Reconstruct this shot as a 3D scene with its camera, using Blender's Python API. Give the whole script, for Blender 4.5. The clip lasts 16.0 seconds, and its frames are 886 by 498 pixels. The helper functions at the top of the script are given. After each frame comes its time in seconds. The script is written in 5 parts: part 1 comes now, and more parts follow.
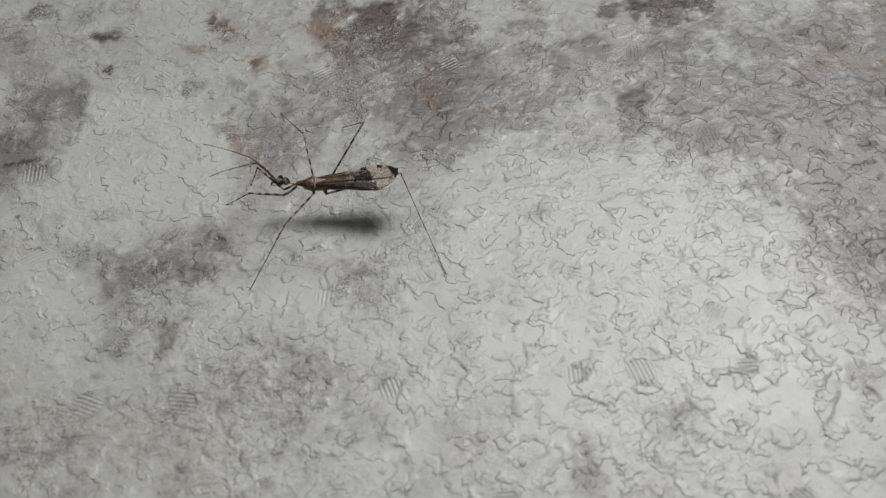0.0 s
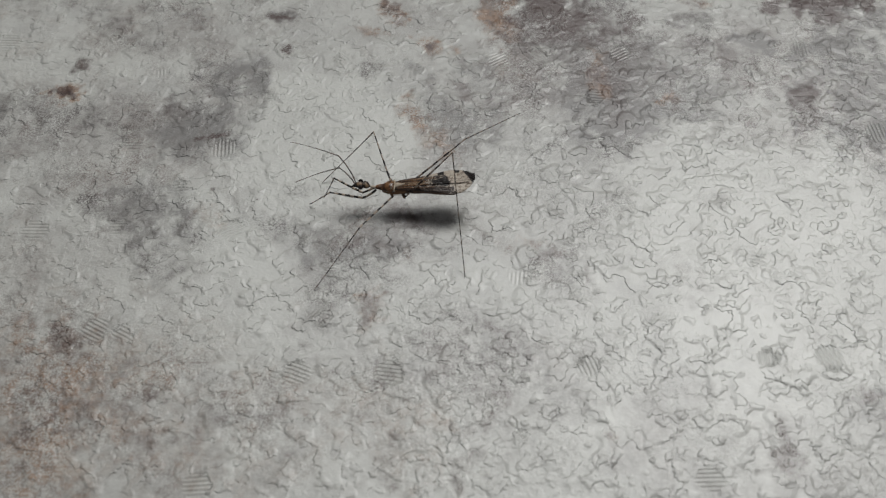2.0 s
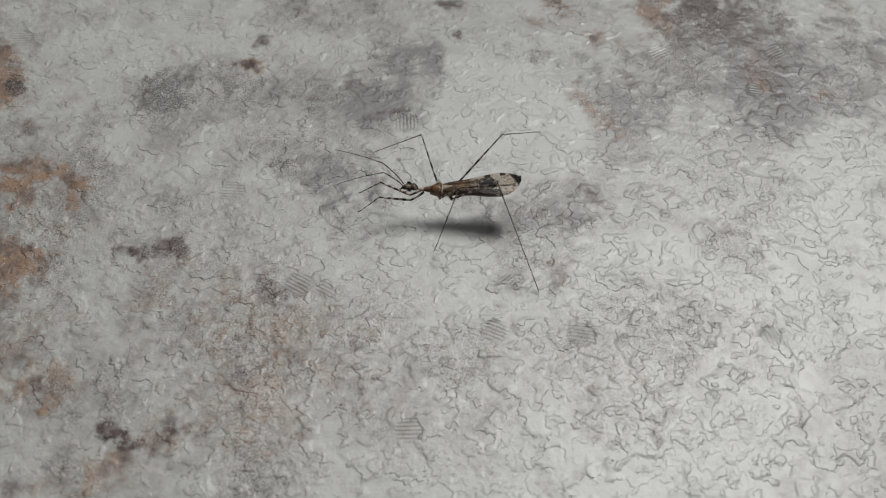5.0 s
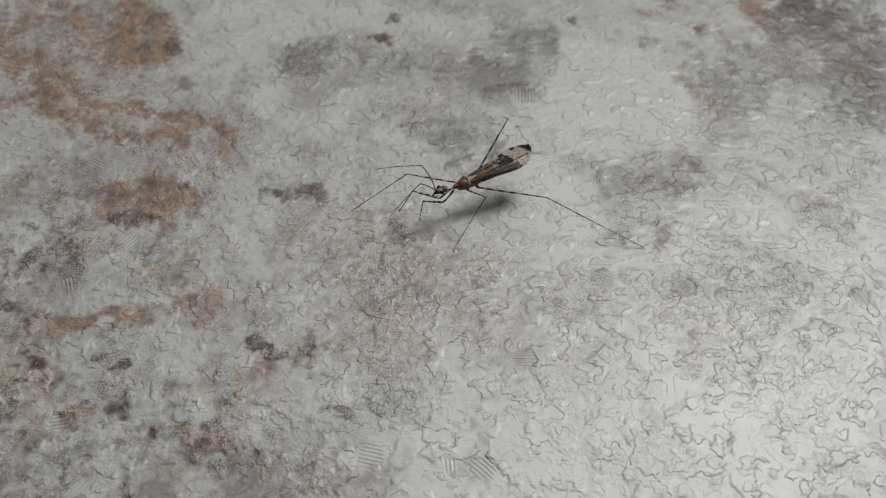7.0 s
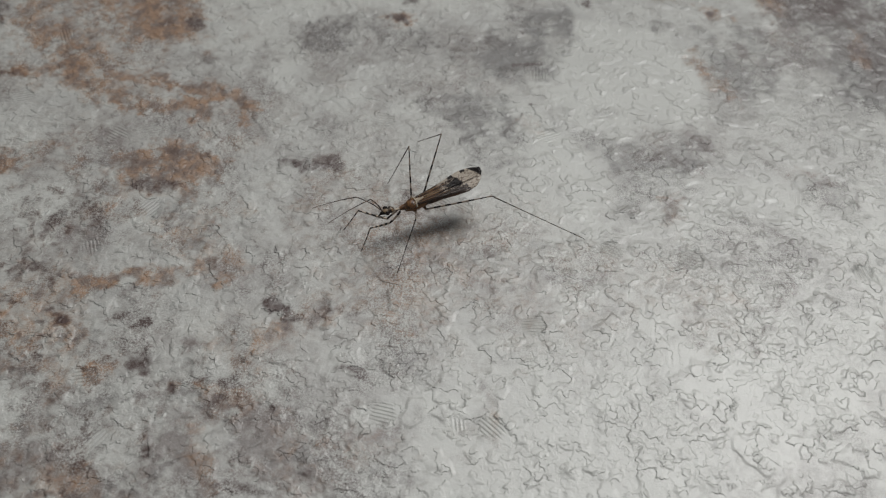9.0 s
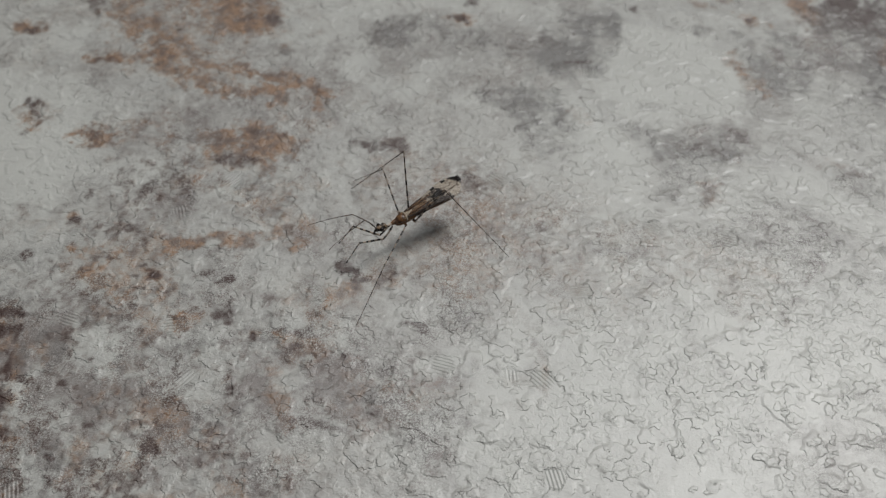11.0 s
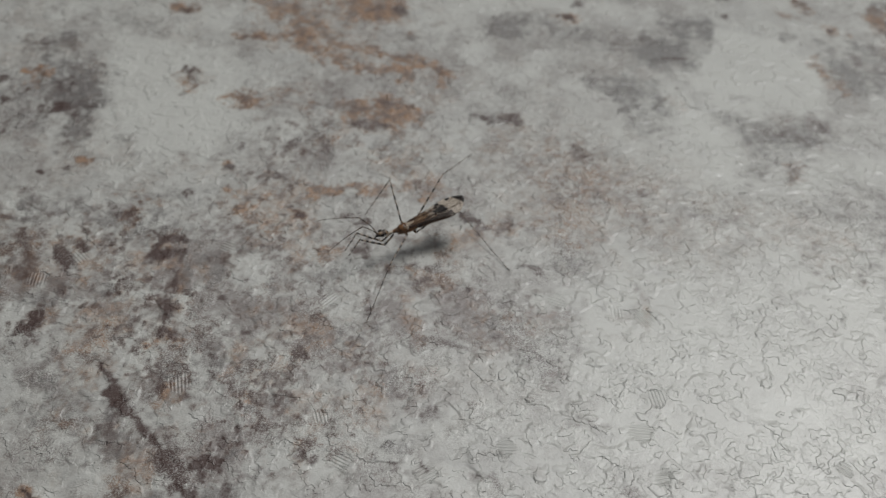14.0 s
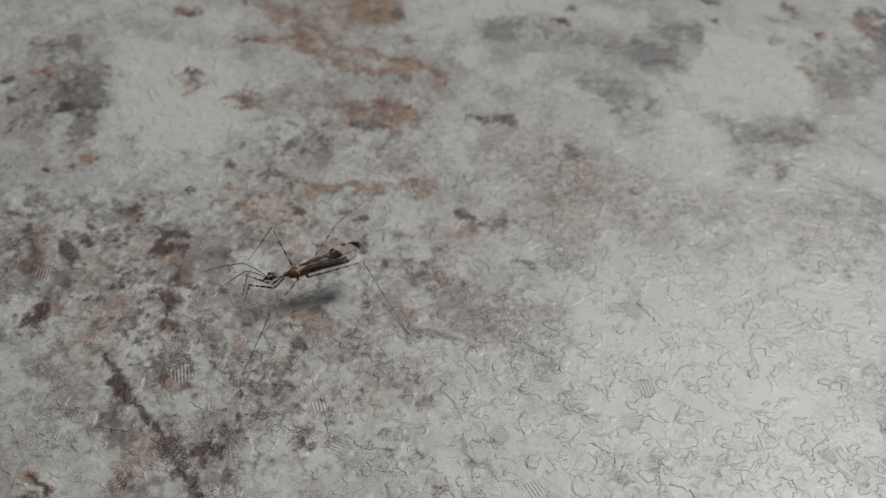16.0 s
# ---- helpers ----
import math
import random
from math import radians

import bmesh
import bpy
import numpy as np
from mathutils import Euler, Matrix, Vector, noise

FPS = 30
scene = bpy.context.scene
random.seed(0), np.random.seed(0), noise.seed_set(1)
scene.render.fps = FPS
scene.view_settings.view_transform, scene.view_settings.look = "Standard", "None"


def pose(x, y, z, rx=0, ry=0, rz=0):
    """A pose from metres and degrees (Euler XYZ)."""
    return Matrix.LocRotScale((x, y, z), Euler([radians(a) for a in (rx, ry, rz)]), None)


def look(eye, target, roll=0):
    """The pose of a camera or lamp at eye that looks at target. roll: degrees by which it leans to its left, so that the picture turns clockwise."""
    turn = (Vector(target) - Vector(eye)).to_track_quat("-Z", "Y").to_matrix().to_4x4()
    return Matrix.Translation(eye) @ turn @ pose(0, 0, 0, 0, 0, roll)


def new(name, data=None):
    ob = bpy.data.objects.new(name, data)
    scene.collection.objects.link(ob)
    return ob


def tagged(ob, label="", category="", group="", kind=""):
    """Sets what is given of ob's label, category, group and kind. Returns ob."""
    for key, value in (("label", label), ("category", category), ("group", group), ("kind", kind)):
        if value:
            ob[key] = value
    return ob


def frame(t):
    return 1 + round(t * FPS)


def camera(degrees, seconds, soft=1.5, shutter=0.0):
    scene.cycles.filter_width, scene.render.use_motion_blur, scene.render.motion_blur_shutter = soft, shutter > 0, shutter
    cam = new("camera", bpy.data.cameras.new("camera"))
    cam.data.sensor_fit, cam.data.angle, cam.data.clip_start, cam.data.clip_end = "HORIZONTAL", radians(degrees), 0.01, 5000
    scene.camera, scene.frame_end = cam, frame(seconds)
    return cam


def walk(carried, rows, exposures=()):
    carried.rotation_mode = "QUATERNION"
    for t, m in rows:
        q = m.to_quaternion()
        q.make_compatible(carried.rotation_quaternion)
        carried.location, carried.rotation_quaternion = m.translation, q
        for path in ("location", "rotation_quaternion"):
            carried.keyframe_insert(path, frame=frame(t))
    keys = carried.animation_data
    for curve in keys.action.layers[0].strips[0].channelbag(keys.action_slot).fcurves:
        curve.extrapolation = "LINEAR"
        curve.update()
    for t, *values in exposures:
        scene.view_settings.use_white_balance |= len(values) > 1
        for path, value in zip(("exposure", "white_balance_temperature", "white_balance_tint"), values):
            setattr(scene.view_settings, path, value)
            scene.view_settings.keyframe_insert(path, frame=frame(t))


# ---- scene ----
cam = camera(45.55, 16.0, soft=1.2)
PATH = [
    (0, (0.00001, 0.00001, 0.07500), (0.00001, 0.05728, -0.00697), -3.14),
    (0.3, (-0.00132, 0.00011, 0.07528), (-0.00116, 0.05720, -0.00681), -2.97),
    (0.4, (-0.00435, 0.00033, 0.07592), (-0.00384, 0.05703, -0.00645), -2.59),
    (0.5, (-0.00947, 0.00071, 0.07699), (-0.00835, 0.05674, -0.00583), -1.94),
    (1, (-0.00943, 0.00029, 0.07671), (-0.01141, 0.05619, -0.00618), -3.95),
    (1.5, (-0.01184, -0.00030, 0.07770), (-0.01386, 0.05565, -0.00516), -3.59),
    (2, (-0.01627, -0.00150, 0.07816), (-0.01672, 0.05441, -0.00475), -1.63),
    (2.5, (-0.01897, -0.00107, 0.07835), (-0.02013, 0.05473, -0.00463), -1.90),
    (3, (-0.01979, -0.00202, 0.07832), (-0.02126, 0.05410, -0.00443), -1.94),
    (3.2, (-0.02199, -0.00376, 0.07851), (-0.02209, 0.05280, -0.00396), -0.66),
    (5.3, (-0.03538, -0.00964, 0.07920), (-0.03473, 0.04872, -0.00201), 1.85),
    (5.5, (-0.03605, -0.01050, 0.07979), (-0.03604, 0.04778, -0.00148), 1.42),
    (6, (-0.03722, -0.01459, 0.08276), (-0.03903, 0.04433, 0.00198), 0.69),
    (6.5, (-0.03844, -0.01796, 0.08327), (-0.04220, 0.04233, 0.00358), 0.24),
    (7, (-0.04011, -0.02138, 0.08168), (-0.04448, 0.03943, 0.00241), 0.82),
    (7.5, (-0.03952, -0.02194, 0.08174), (-0.04597, 0.03914, 0.00282), -0.38),
    (8, (-0.03925, -0.02239, 0.08173), (-0.04515, 0.03918, 0.00316), 0.18),
    (8.5, (-0.03923, -0.02364, 0.08184), (-0.04433, 0.03792, 0.00320), 0.98),
    (9, (-0.03990, -0.02577, 0.08167), (-0.04535, 0.03533, 0.00269), 1.13),
    (9.5, (-0.04014, -0.02822, 0.08205), (-0.04669, 0.03350, 0.00364), 0.69),
    (9.7, (-0.04112, -0.03037, 0.08317), (-0.04803, 0.03120, 0.00467), 0.80),
    (11.8, (-0.04146, -0.03777, 0.08580), (-0.05076, 0.02654, 0.00979), 0.35),
    (12, (-0.04182, -0.03812, 0.08591), (-0.05066, 0.02640, 0.01003), 0.87),
    (12.3, (-0.04400, -0.04284, 0.08566), (-0.05296, 0.02233, 0.01036), 1.26),
    (12.5, (-0.04755, -0.05053, 0.08525), (-0.05671, 0.01570, 0.01089), 1.89),
    (13, (-0.04683, -0.05109, 0.08672), (-0.05890, 0.01456, 0.01226), 0.67),
    (13.5, (-0.04747, -0.05445, 0.08758), (-0.05940, 0.01166, 0.01350), 1.30),
    (14, (-0.04729, -0.05591, 0.08807), (-0.05995, 0.01051, 0.01439), 1.33),
    (14.5, (-0.04691, -0.05605, 0.08888), (-0.06097, 0.00995, 0.01508), 0.43),
    (15, (-0.04635, -0.05671, 0.08884), (-0.06044, 0.00987, 0.01558), 0.50),
    (15.5, (-0.04561, -0.05740, 0.08936), (-0.05933, 0.00946, 0.01628), 0.73),
    (16, (-0.04623, -0.05916, 0.08912), (-0.05898, 0.00802, 0.01615), 1.40),
]
EXPOSURES = [(0.0, 0.0), (16.0, 0.0)]
cam.data.dof.use_dof, cam.data.dof.focus_distance, cam.data.dof.aperture_fstop = True, 0.1, 40.0
walk(cam, [(t, look(eye, target, roll)) for t, eye, target, roll in PATH], EXPOSURES)


MM = 0.001

# ---------------------------------------------------------------- light
world = bpy.data.worlds.new("overcast_sky")
scene.world = world
world.use_nodes = True
wn, wl = world.node_tree.nodes, world.node_tree.links
wn.clear()
SUN_DIR = Vector((0.32, 0.44, 0.84)).normalized()
sky = wn.new("ShaderNodeTexSky")
sky.sky_type = "NISHITA"
sky.sun_disc = False
sky.sun_elevation = math.asin(SUN_DIR.z)
sky.sun_rotation = math.atan2(SUN_DIR.x, SUN_DIR.y)
pale = wn.new("ShaderNodeHueSaturation")
pale.inputs["Saturation"].default_value = 0.12
back = wn.new("ShaderNodeBackground")
back.inputs["Strength"].default_value = 0.023
wout = wn.new("ShaderNodeOutputWorld")
wl.new(sky.outputs[0], pale.inputs["Color"])
wl.new(pale.outputs[0], back.inputs["Color"])
wl.new(back.outputs[0], wout.inputs["Surface"])

lamp = bpy.data.lights.new("sun", "SUN")
lamp.energy, lamp.angle, lamp.color = 1.17, radians(18), (1.0, 0.99, 0.965)
sun = new("sun", lamp)
sun.matrix_world = look(SUN_DIR * 2, (0, 0, 0))

# an unseen area lamp, added to widen the sheen on the vinyl
SHEEN_DIR = Vector((0.04, 0.49, 0.87)).normalized()
broad_lamp = bpy.data.lights.new("sheen_lamp", "AREA")
broad_lamp.shape, broad_lamp.size, broad_lamp.size_y = "RECTANGLE", 1.1, 0.8
broad_lamp.energy, broad_lamp.color = 12.0, (0.98, 0.99, 0.985)
sheen_source = new("sheen_lamp", broad_lamp)
sheen_source.matrix_world = look(SHEEN_DIR * 2.2, (0, 0, 0))


# ---------------------------------------------------------------- materials
class Graph:
    """Short names for the nodes of one material."""

    def __init__(self, name):
        self.mat = bpy.data.materials.new(name)
        self.mat.use_nodes = True
        self.nodes, self.links = self.mat.node_tree.nodes, self.mat.node_tree.links
        self.skin = self.nodes["Principled BSDF"]

    def put(self, value, socket):
        if isinstance(value, bpy.types.NodeSocket):
            self.links.new(value, socket)
        elif value is not None:
            socket.default_value = value

    def math(self, op, a, b=None, c=None, clamp=False):
        n = self.nodes.new("ShaderNodeMath")
        n.operation, n.use_clamp = op, clamp
        for socket, value in zip(n.inputs, (a, b, c)):
            self.put(value, socket)
        return n.outputs[0]

    def mix(self, fac, a, b, blend="MIX"):
        n = self.nodes.new("ShaderNodeMix")
        n.data_type, n.blend_type, n.clamp_factor = "RGBA", blend, True
        self.put(fac, n.inputs[0])
        for value, socket in ((a, n.inputs[6]), (b, n.inputs[7])):
            self.put((*value, 1) if isinstance(value, tuple) else value, socket)
        return n.outputs[2]

    def ramp(self, value, low, high, to_low=0.0, to_high=1.0):
        n = self.nodes.new("ShaderNodeMapRange")
        n.interpolation_type = "SMOOTHSTEP"
        for socket, v in zip(n.inputs, (value, low, high, to_low, to_high)):
            self.put(v, socket)
        return n.outputs[0]

    def coords(self, scale=1.0, turn=0.0):
        """Object coordinates in millimetres times scale."""
        n, m = self.nodes.new("ShaderNodeTexCoord"), self.nodes.new("ShaderNodeMapping")
        m.inputs["Scale"].default_value = (1000 * scale,) * 3
        m.inputs["Rotation"].default_value = (0, 0, turn)
        self.links.new(n.outputs["Object"], m.inputs["Vector"])
        return m.outputs[0]

    def noise(self, vector, scale, detail=2.0, rough=0.5, distort=0.0):
        n = self.nodes.new("ShaderNodeTexNoise")
        self.put(vector, n.inputs["Vector"])
        n.inputs["Scale"].default_value, n.inputs["Detail"].default_value = scale, detail
        n.inputs["Roughness"].default_value, n.inputs["Distortion"].default_value = rough, distort
        return n.outputs[0]

    def axis(self, vector):
        n = self.nodes.new("ShaderNodeSeparateXYZ")
        self.links.new(vector, n.inputs[0])
        return n.outputs

    def attribute(self, name):
        n = self.nodes.new("ShaderNodeAttribute")
        n.attribute_name = name
        return n.outputs["Fac"]

    def bump(self, height, distance, strength=1.0):
        n = self.nodes.new("ShaderNodeBump")
        n.inputs["Strength"].default_value, n.inputs["Distance"].default_value = strength, distance
        self.put(height, n.inputs["Height"])
        self.links.new(n.outputs[0], self.skin.inputs["Normal"])

    def finish(self, colour, rough, spec=0.5):
        self.put((*colour, 1) if isinstance(colour, tuple) else colour, self.skin.inputs["Base Color"])
        self.put(rough, self.skin.inputs["Roughness"])
        self.skin.inputs["Specular IOR Level"].default_value = spec
        return self.mat


def vinyl_material():
    """Stone-look vinyl: printed blotches under a clear embossed wear layer."""
    g = Graph("embossed_stone_vinyl")
    p = g.coords()

    def shifted(vector, scale, reach):
        """The place pushed about by a noise of that scale."""
        wob, push = g.nodes.new("ShaderNodeTexNoise"), g.nodes.new("ShaderNodeVectorMath")
        wob.inputs["Scale"].default_value, wob.inputs["Detail"].default_value = scale, 1.0
        push.operation = "MULTIPLY_ADD"
        g.links.new(vector, wob.inputs["Vector"])
        g.links.new(wob.outputs["Color"], push.inputs[0])
        push.inputs[1].default_value = (reach, reach, 0.0)
        g.links.new(vector, push.inputs[2])
        return push.outputs[0]

    grain = g.noise(p, 5.2, 2.0, 0.75)
    mottle = g.noise(p, 1.3, 4.0, 0.7)
    cloud = g.noise(p, 0.22, 5.0, 0.65)
    stipple = g.ramp(g.math("ADD", g.math("MULTIPLY", grain, 0.75), g.math("MULTIPLY", mottle, 0.25)), 0.38, 0.62)
    gritty = g.ramp(g.noise(p, 0.17, 2.0, 0.6), 0.44, 0.62, 0.18, 1.0)
    stipple = g.math("ADD", g.math("MULTIPLY", g.math("SUBTRACT", stipple, 0.5), gritty), 0.5)
    base = g.mix(g.ramp(cloud, 0.36, 0.66), (0.575, 0.58, 0.545), (0.475, 0.475, 0.45))
    base = g.mix(g.math("MULTIPLY", stipple, 0.19), base, (0.33, 0.31, 0.30))

    def layer(under, name, tint, spread, ragged):
        """A layer of ink, broken into fine dots and frayed where it thins out."""
        amount = g.attribute(name)
        thin = g.math("MULTIPLY", g.math("MULTIPLY", amount, g.math("SUBTRACT", 1.0, amount)), ragged * 4)
        frayed = g.math("ADD", amount, g.math("MULTIPLY", thin, g.math("SUBTRACT", mottle, 0.5)), clamp=True)
        broken = g.math("MULTIPLY", frayed, g.math("ADD", g.math("MULTIPLY", stipple, spread), 1.0 - spread / 2), clamp=True)
        return g.mix(broken, under, tint)

    base = g.mix(g.math("MULTIPLY", g.attribute("white"), 0.6), base, (0.62, 0.625, 0.585))
    rusty = g.mix(g.ramp(g.noise(p, 0.5, 4.0, 0.7), 0.40, 0.60), (0.165, 0.112, 0.086), (0.345, 0.212, 0.13))
    colour = layer(base, "veil", (0.235, 0.208, 0.195), 1.4, 1.0)
    colour = layer(colour, "grey", (0.148, 0.134, 0.128), 1.4, 1.0)
    colour = layer(colour, "slate", (0.19, 0.183, 0.175), 0.5, 0.6)
    colour = layer(colour, "rust", rusty, 1.1, 1.2)
    colour = layer(colour, "dark", (0.062, 0.032, 0.026), 0.9, 1.0)

    # relief of the clear wear layer, in millimetres: jagged terraces, pebbles, ribbed patches and fine grit
    q = shifted(shifted(p, 1.8, 0.85), 4.0, 0.3)
    wide = g.ramp(g.noise(q, 0.38, 1.0, 0.5), 0.485, 0.515)
    wide_here = g.ramp(g.noise(p, 0.33, 1.0), 0.47, 0.58)
    short = g.ramp(g.noise(q, 0.95, 0.5, 0.5), 0.475, 0.525)
    short_here = g.ramp(g.noise(p, 0.5, 1.0), 0.50, 0.62)
    low = g.math("MULTIPLY", g.ramp(g.noise(q, 0.55, 1.0, 0.5), 0.55, 0.59), g.ramp(g.noise(p, 0.41, 1.0), 0.46, 0.6))
    pebble = g.math("MULTIPLY", g.ramp(g.noise(q, 1.15, 1.0, 0.5), 0.44, 0.60), g.ramp(g.noise(p, 0.09, 1.0), 0.38, 0.58))
    cell = g.nodes.new("ShaderNodeTexVoronoi")
    cell.inputs["Scale"].default_value = 0.2
    g.links.new(p, cell.inputs["Vector"])
    tone = g.nodes.new("ShaderNodeSeparateColor")
    g.links.new(cell.outputs["Color"], tone.inputs[0])
    ax = g.axis(p)
    angle = g.math("MULTIPLY", tone.outputs[0], 6.283)
    along = g.math("ADD", g.math("MULTIPLY", ax[0], g.math("COSINE", angle)), g.math("MULTIPLY", ax[1], g.math("SINE", angle)))
    ribs = g.math("SINE", g.math("MULTIPLY", along, 17.5))
    ragged_edge = g.math("ADD", cell.outputs["Distance"], g.math("MULTIPLY", g.math("SUBTRACT", mottle, 0.5), 0.35))
    inside = g.math("MULTIPLY", g.ramp(ragged_edge, 0.18, 0.27, 1.0, 0.0), g.ramp(tone.outputs[1], 0.60, 0.63))
    outside = g.math("SUBTRACT", 1.0, inside)
    steps = g.math("MULTIPLY", g.math("MULTIPLY", wide, wide_here), 0.06)
    steps = g.math("ADD", steps, g.math("MULTIPLY", g.math("MULTIPLY", short, short_here), 0.048))
    steps = g.math("ADD", steps, g.math("MULTIPLY", low, 0.028))
    steps = g.math("ADD", steps, g.math("MULTIPLY", pebble, 0.02))
    height = g.math("ADD", g.math("MULTIPLY", steps, outside), g.math("MULTIPLY", g.math("MULTIPLY", ribs, inside), 0.018))
    height = g.math("ADD", height, g.math("MULTIPLY", g.noise(p, 3.2, 1.0, 0.5), 0.016))
    height = g.math("ADD", height, g.math("MULTIPLY", g.math("MULTIPLY", grain, gritty), 0.024))
    for socket, depth in (("Coat Normal", 0.0008), ("Normal", 0.0016)):
        bump = g.nodes.new("ShaderNodeBump")
        bump.inputs["Distance"].default_value = depth
        g.put(height, bump.inputs["Height"])
        g.links.new(bump.outputs[0], g.skin.inputs[socket])
    g.skin.inputs["Coat Weight"].default_value = 1.0
    g.skin.inputs["Coat IOR"].default_value = 1.54
    g.put(g.ramp(mottle, 0.3, 0.7, 0.33, 0.38), g.skin.inputs["Coat Roughness"])
    return g.finish(colour, 0.6, 0.25)


def cuticle_material(name, pale, deep, spots=1.6, share=0.5, rough=0.4):
    """Mottled insect shell: pale ground, deep brown marbling."""
    g = Graph(name)
    p = g.coords()
    n = g.noise(p, spots, 3.0, 0.6, 0.6)
    fine = g.noise(p, 9.0, 2.0)
    colour = g.mix(g.ramp(n, share - 0.07, share + 0.07), deep, pale)
    colour = g.mix(g.ramp(fine, 0.5, 0.75, 0, 0.35), colour, deep)
    g.bump(fine, 0.00002)
    return g.finish(colour, rough)


def band_material(name, pale, deep, pitch, share, rough=0.45):
    """Legs and feelers ringed with dark bands along their length."""
    g = Graph(name)
    p = g.coords()
    z = g.axis(p)[2]
    wave = g.math("SINE", g.math("MULTIPLY", g.math("ADD", z, g.math("MULTIPLY", g.noise(p, 0.9, 1.0), 0.7)), 6.283 / pitch))
    colour = g.mix(g.ramp(wave, share - 0.25, share + 0.25), pale, deep)
    return g.finish(colour, rough)


def wing_material():
    """Forewing: brown with pale veins at the base, a black-brown wedge, cream marbled tip with a dark end."""
    g = Graph("marbled_forewing")
    p = g.coords()
    x, y, z = g.axis(p)
    soft = g.math("SUBTRACT", g.noise(p, 1.1, 2.0, 0.6, 0.4), 0.5)
    fine = g.noise(p, 6.0, 2.0)
    cream, tan, brown, black = (0.52, 0.45, 0.37), (0.085, 0.042, 0.02), (0.028, 0.015, 0.010), (0.012, 0.008, 0.007)
    back_x = g.math("MULTIPLY", x, -1.0)
    side = g.math("ABSOLUTE", y)
    s = g.math("ADD", back_x, g.math("MULTIPLY", soft, 1.2))
    # leathery base: dark brown with a few lighter streaks running back
    fan = g.math("DIVIDE", g.math("ADD", side, g.math("MULTIPLY", soft, 0.25)), g.math("ADD", g.math("MULTIPLY", back_x, 0.12), 0.4))
    veins = g.ramp(g.math("SINE", g.math("MULTIPLY", fan, 11.0)), 0.2, 0.9)
    base = g.mix(g.ramp(soft, -0.06, 0.12), brown, tan)
    base = g.mix(g.math("MULTIPLY", veins, 0.8), base, (0.36, 0.24, 0.14))
    # swirled middle stretch, pale rings on brown
    swirl = g.ramp(g.math("ABSOLUTE", g.math("SUBTRACT", g.noise(p, 1.5, 1.5, 0.5, 1.8), 0.5)), 0.0, 0.07, 1.0, 0.0)
    middle = g.mix(g.math("MULTIPLY", swirl, 0.8), (0.03, 0.017, 0.012), cream)
    colour = g.mix(g.ramp(s, 3.0, 3.5), base, middle)
    # cream tip with faint brown swirls
    tip = g.mix(g.math("MULTIPLY", swirl, 0.75), cream, (0.14, 0.09, 0.06))
    colour = g.mix(g.ramp(g.math("SUBTRACT", s, g.math("MULTIPLY", y, 0.45)), 5.4, 5.55), colour, tip)
    # pale outer edge past the middle
    rim_at = g.math("SUBTRACT", g.math("MULTIPLY", y, -1.0), g.math("MULTIPLY", back_x, 0.115))
    near_rim = g.ramp(g.math("SUBTRACT", y, g.math("MULTIPLY", back_x, 0.1)), 0.02, 0.12)
    colour = g.mix(g.math("MULTIPLY", near_rim, g.ramp(back_x, 5.2, 5.5, 0.85, 0.0)), colour, brown)
    colour = g.mix(g.math("MULTIPLY", g.ramp(rim_at, 0.24, 0.31), g.ramp(back_x, 3.0, 3.8)), colour, cream)
    # black wedge that widens towards the tail and stops sharply at the cream tip
    wide = g.math("MULTIPLY", g.math("SUBTRACT", s, 3.7), 0.42)
    wedge = g.math("MULTIPLY", g.ramp(g.math("SUBTRACT", wide, g.math("ABSOLUTE", g.math("ADD", y, 0.12))), -0.03, 0.05), g.ramp(g.math("ADD", s, g.math("MULTIPLY", side, 0.6)), 5.45, 5.6, 1.0, 0.0))
    colour = g.mix(wedge, colour, black)
    # black bars on the edge, and the black hooked end
    bars = g.math("SINE", g.math("ADD", g.math("MULTIPLY", back_x, 4.4), g.math("MULTIPLY", soft, 2.0)))
    rim = g.math("MULTIPLY", g.math("MULTIPLY", g.ramp(rim_at, 0.2, 0.28), g.ramp(bars, 0.3, 0.5)), g.ramp(back_x, 4.2, 4.5))
    colour = g.mix(rim, colour, black)
    colour = g.mix(g.ramp(g.math("SUBTRACT", back_x, g.math("MULTIPLY", y, 0.6)), 7.25, 7.4), colour, black)
    colour = g.mix(g.ramp(fine, 0.5, 0.72, 0, 0.22), colour, brown)
    g.bump(g.math("ADD", g.math("ADD", veins, swirl), fine), 0.00004)
    return g.finish(colour, 0.3)


VINYL = vinyl_material()
WING = wing_material()
SHELL = cuticle_material("brown_thorax_shell", (0.23, 0.115, 0.05), (0.06, 0.028, 0.014), 1.1, 0.47, 0.3)
HEAD = cuticle_material("dark_head_shell", (0.26, 0.18, 0.11), (0.014, 0.009, 0.007), 1.7, 0.6, 0.3)
BELLY = cuticle_material("belly_shell", (0.12, 0.062, 0.034), (0.035, 0.019, 0.012), 1.0, 0.5, 0.3)
RIM = cuticle_material("cream_rim", (0.62, 0.55, 0.45), (0.4, 0.3, 0.2), 2.0, 0.4)
COLLAR = cuticle_material("pale_collar", (0.50, 0.42, 0.33), (0.27, 0.18, 0.11), 1.4, 0.42)
EYE_SKIN = cuticle_material("black_eye", (0.03, 0.02, 0.018), (0.012, 0.01, 0.01), 3.0, 0.5, 0.2)
FEMUR = band_material("banded_thigh", (0.36, 0.29, 0.23), (0.018, 0.013, 0.011), 1.25, -0.05)
SHIN = band_material("banded_shin", (0.23, 0.18, 0.14), (0.03, 0.022, 0.018), 1.2, -0.25)
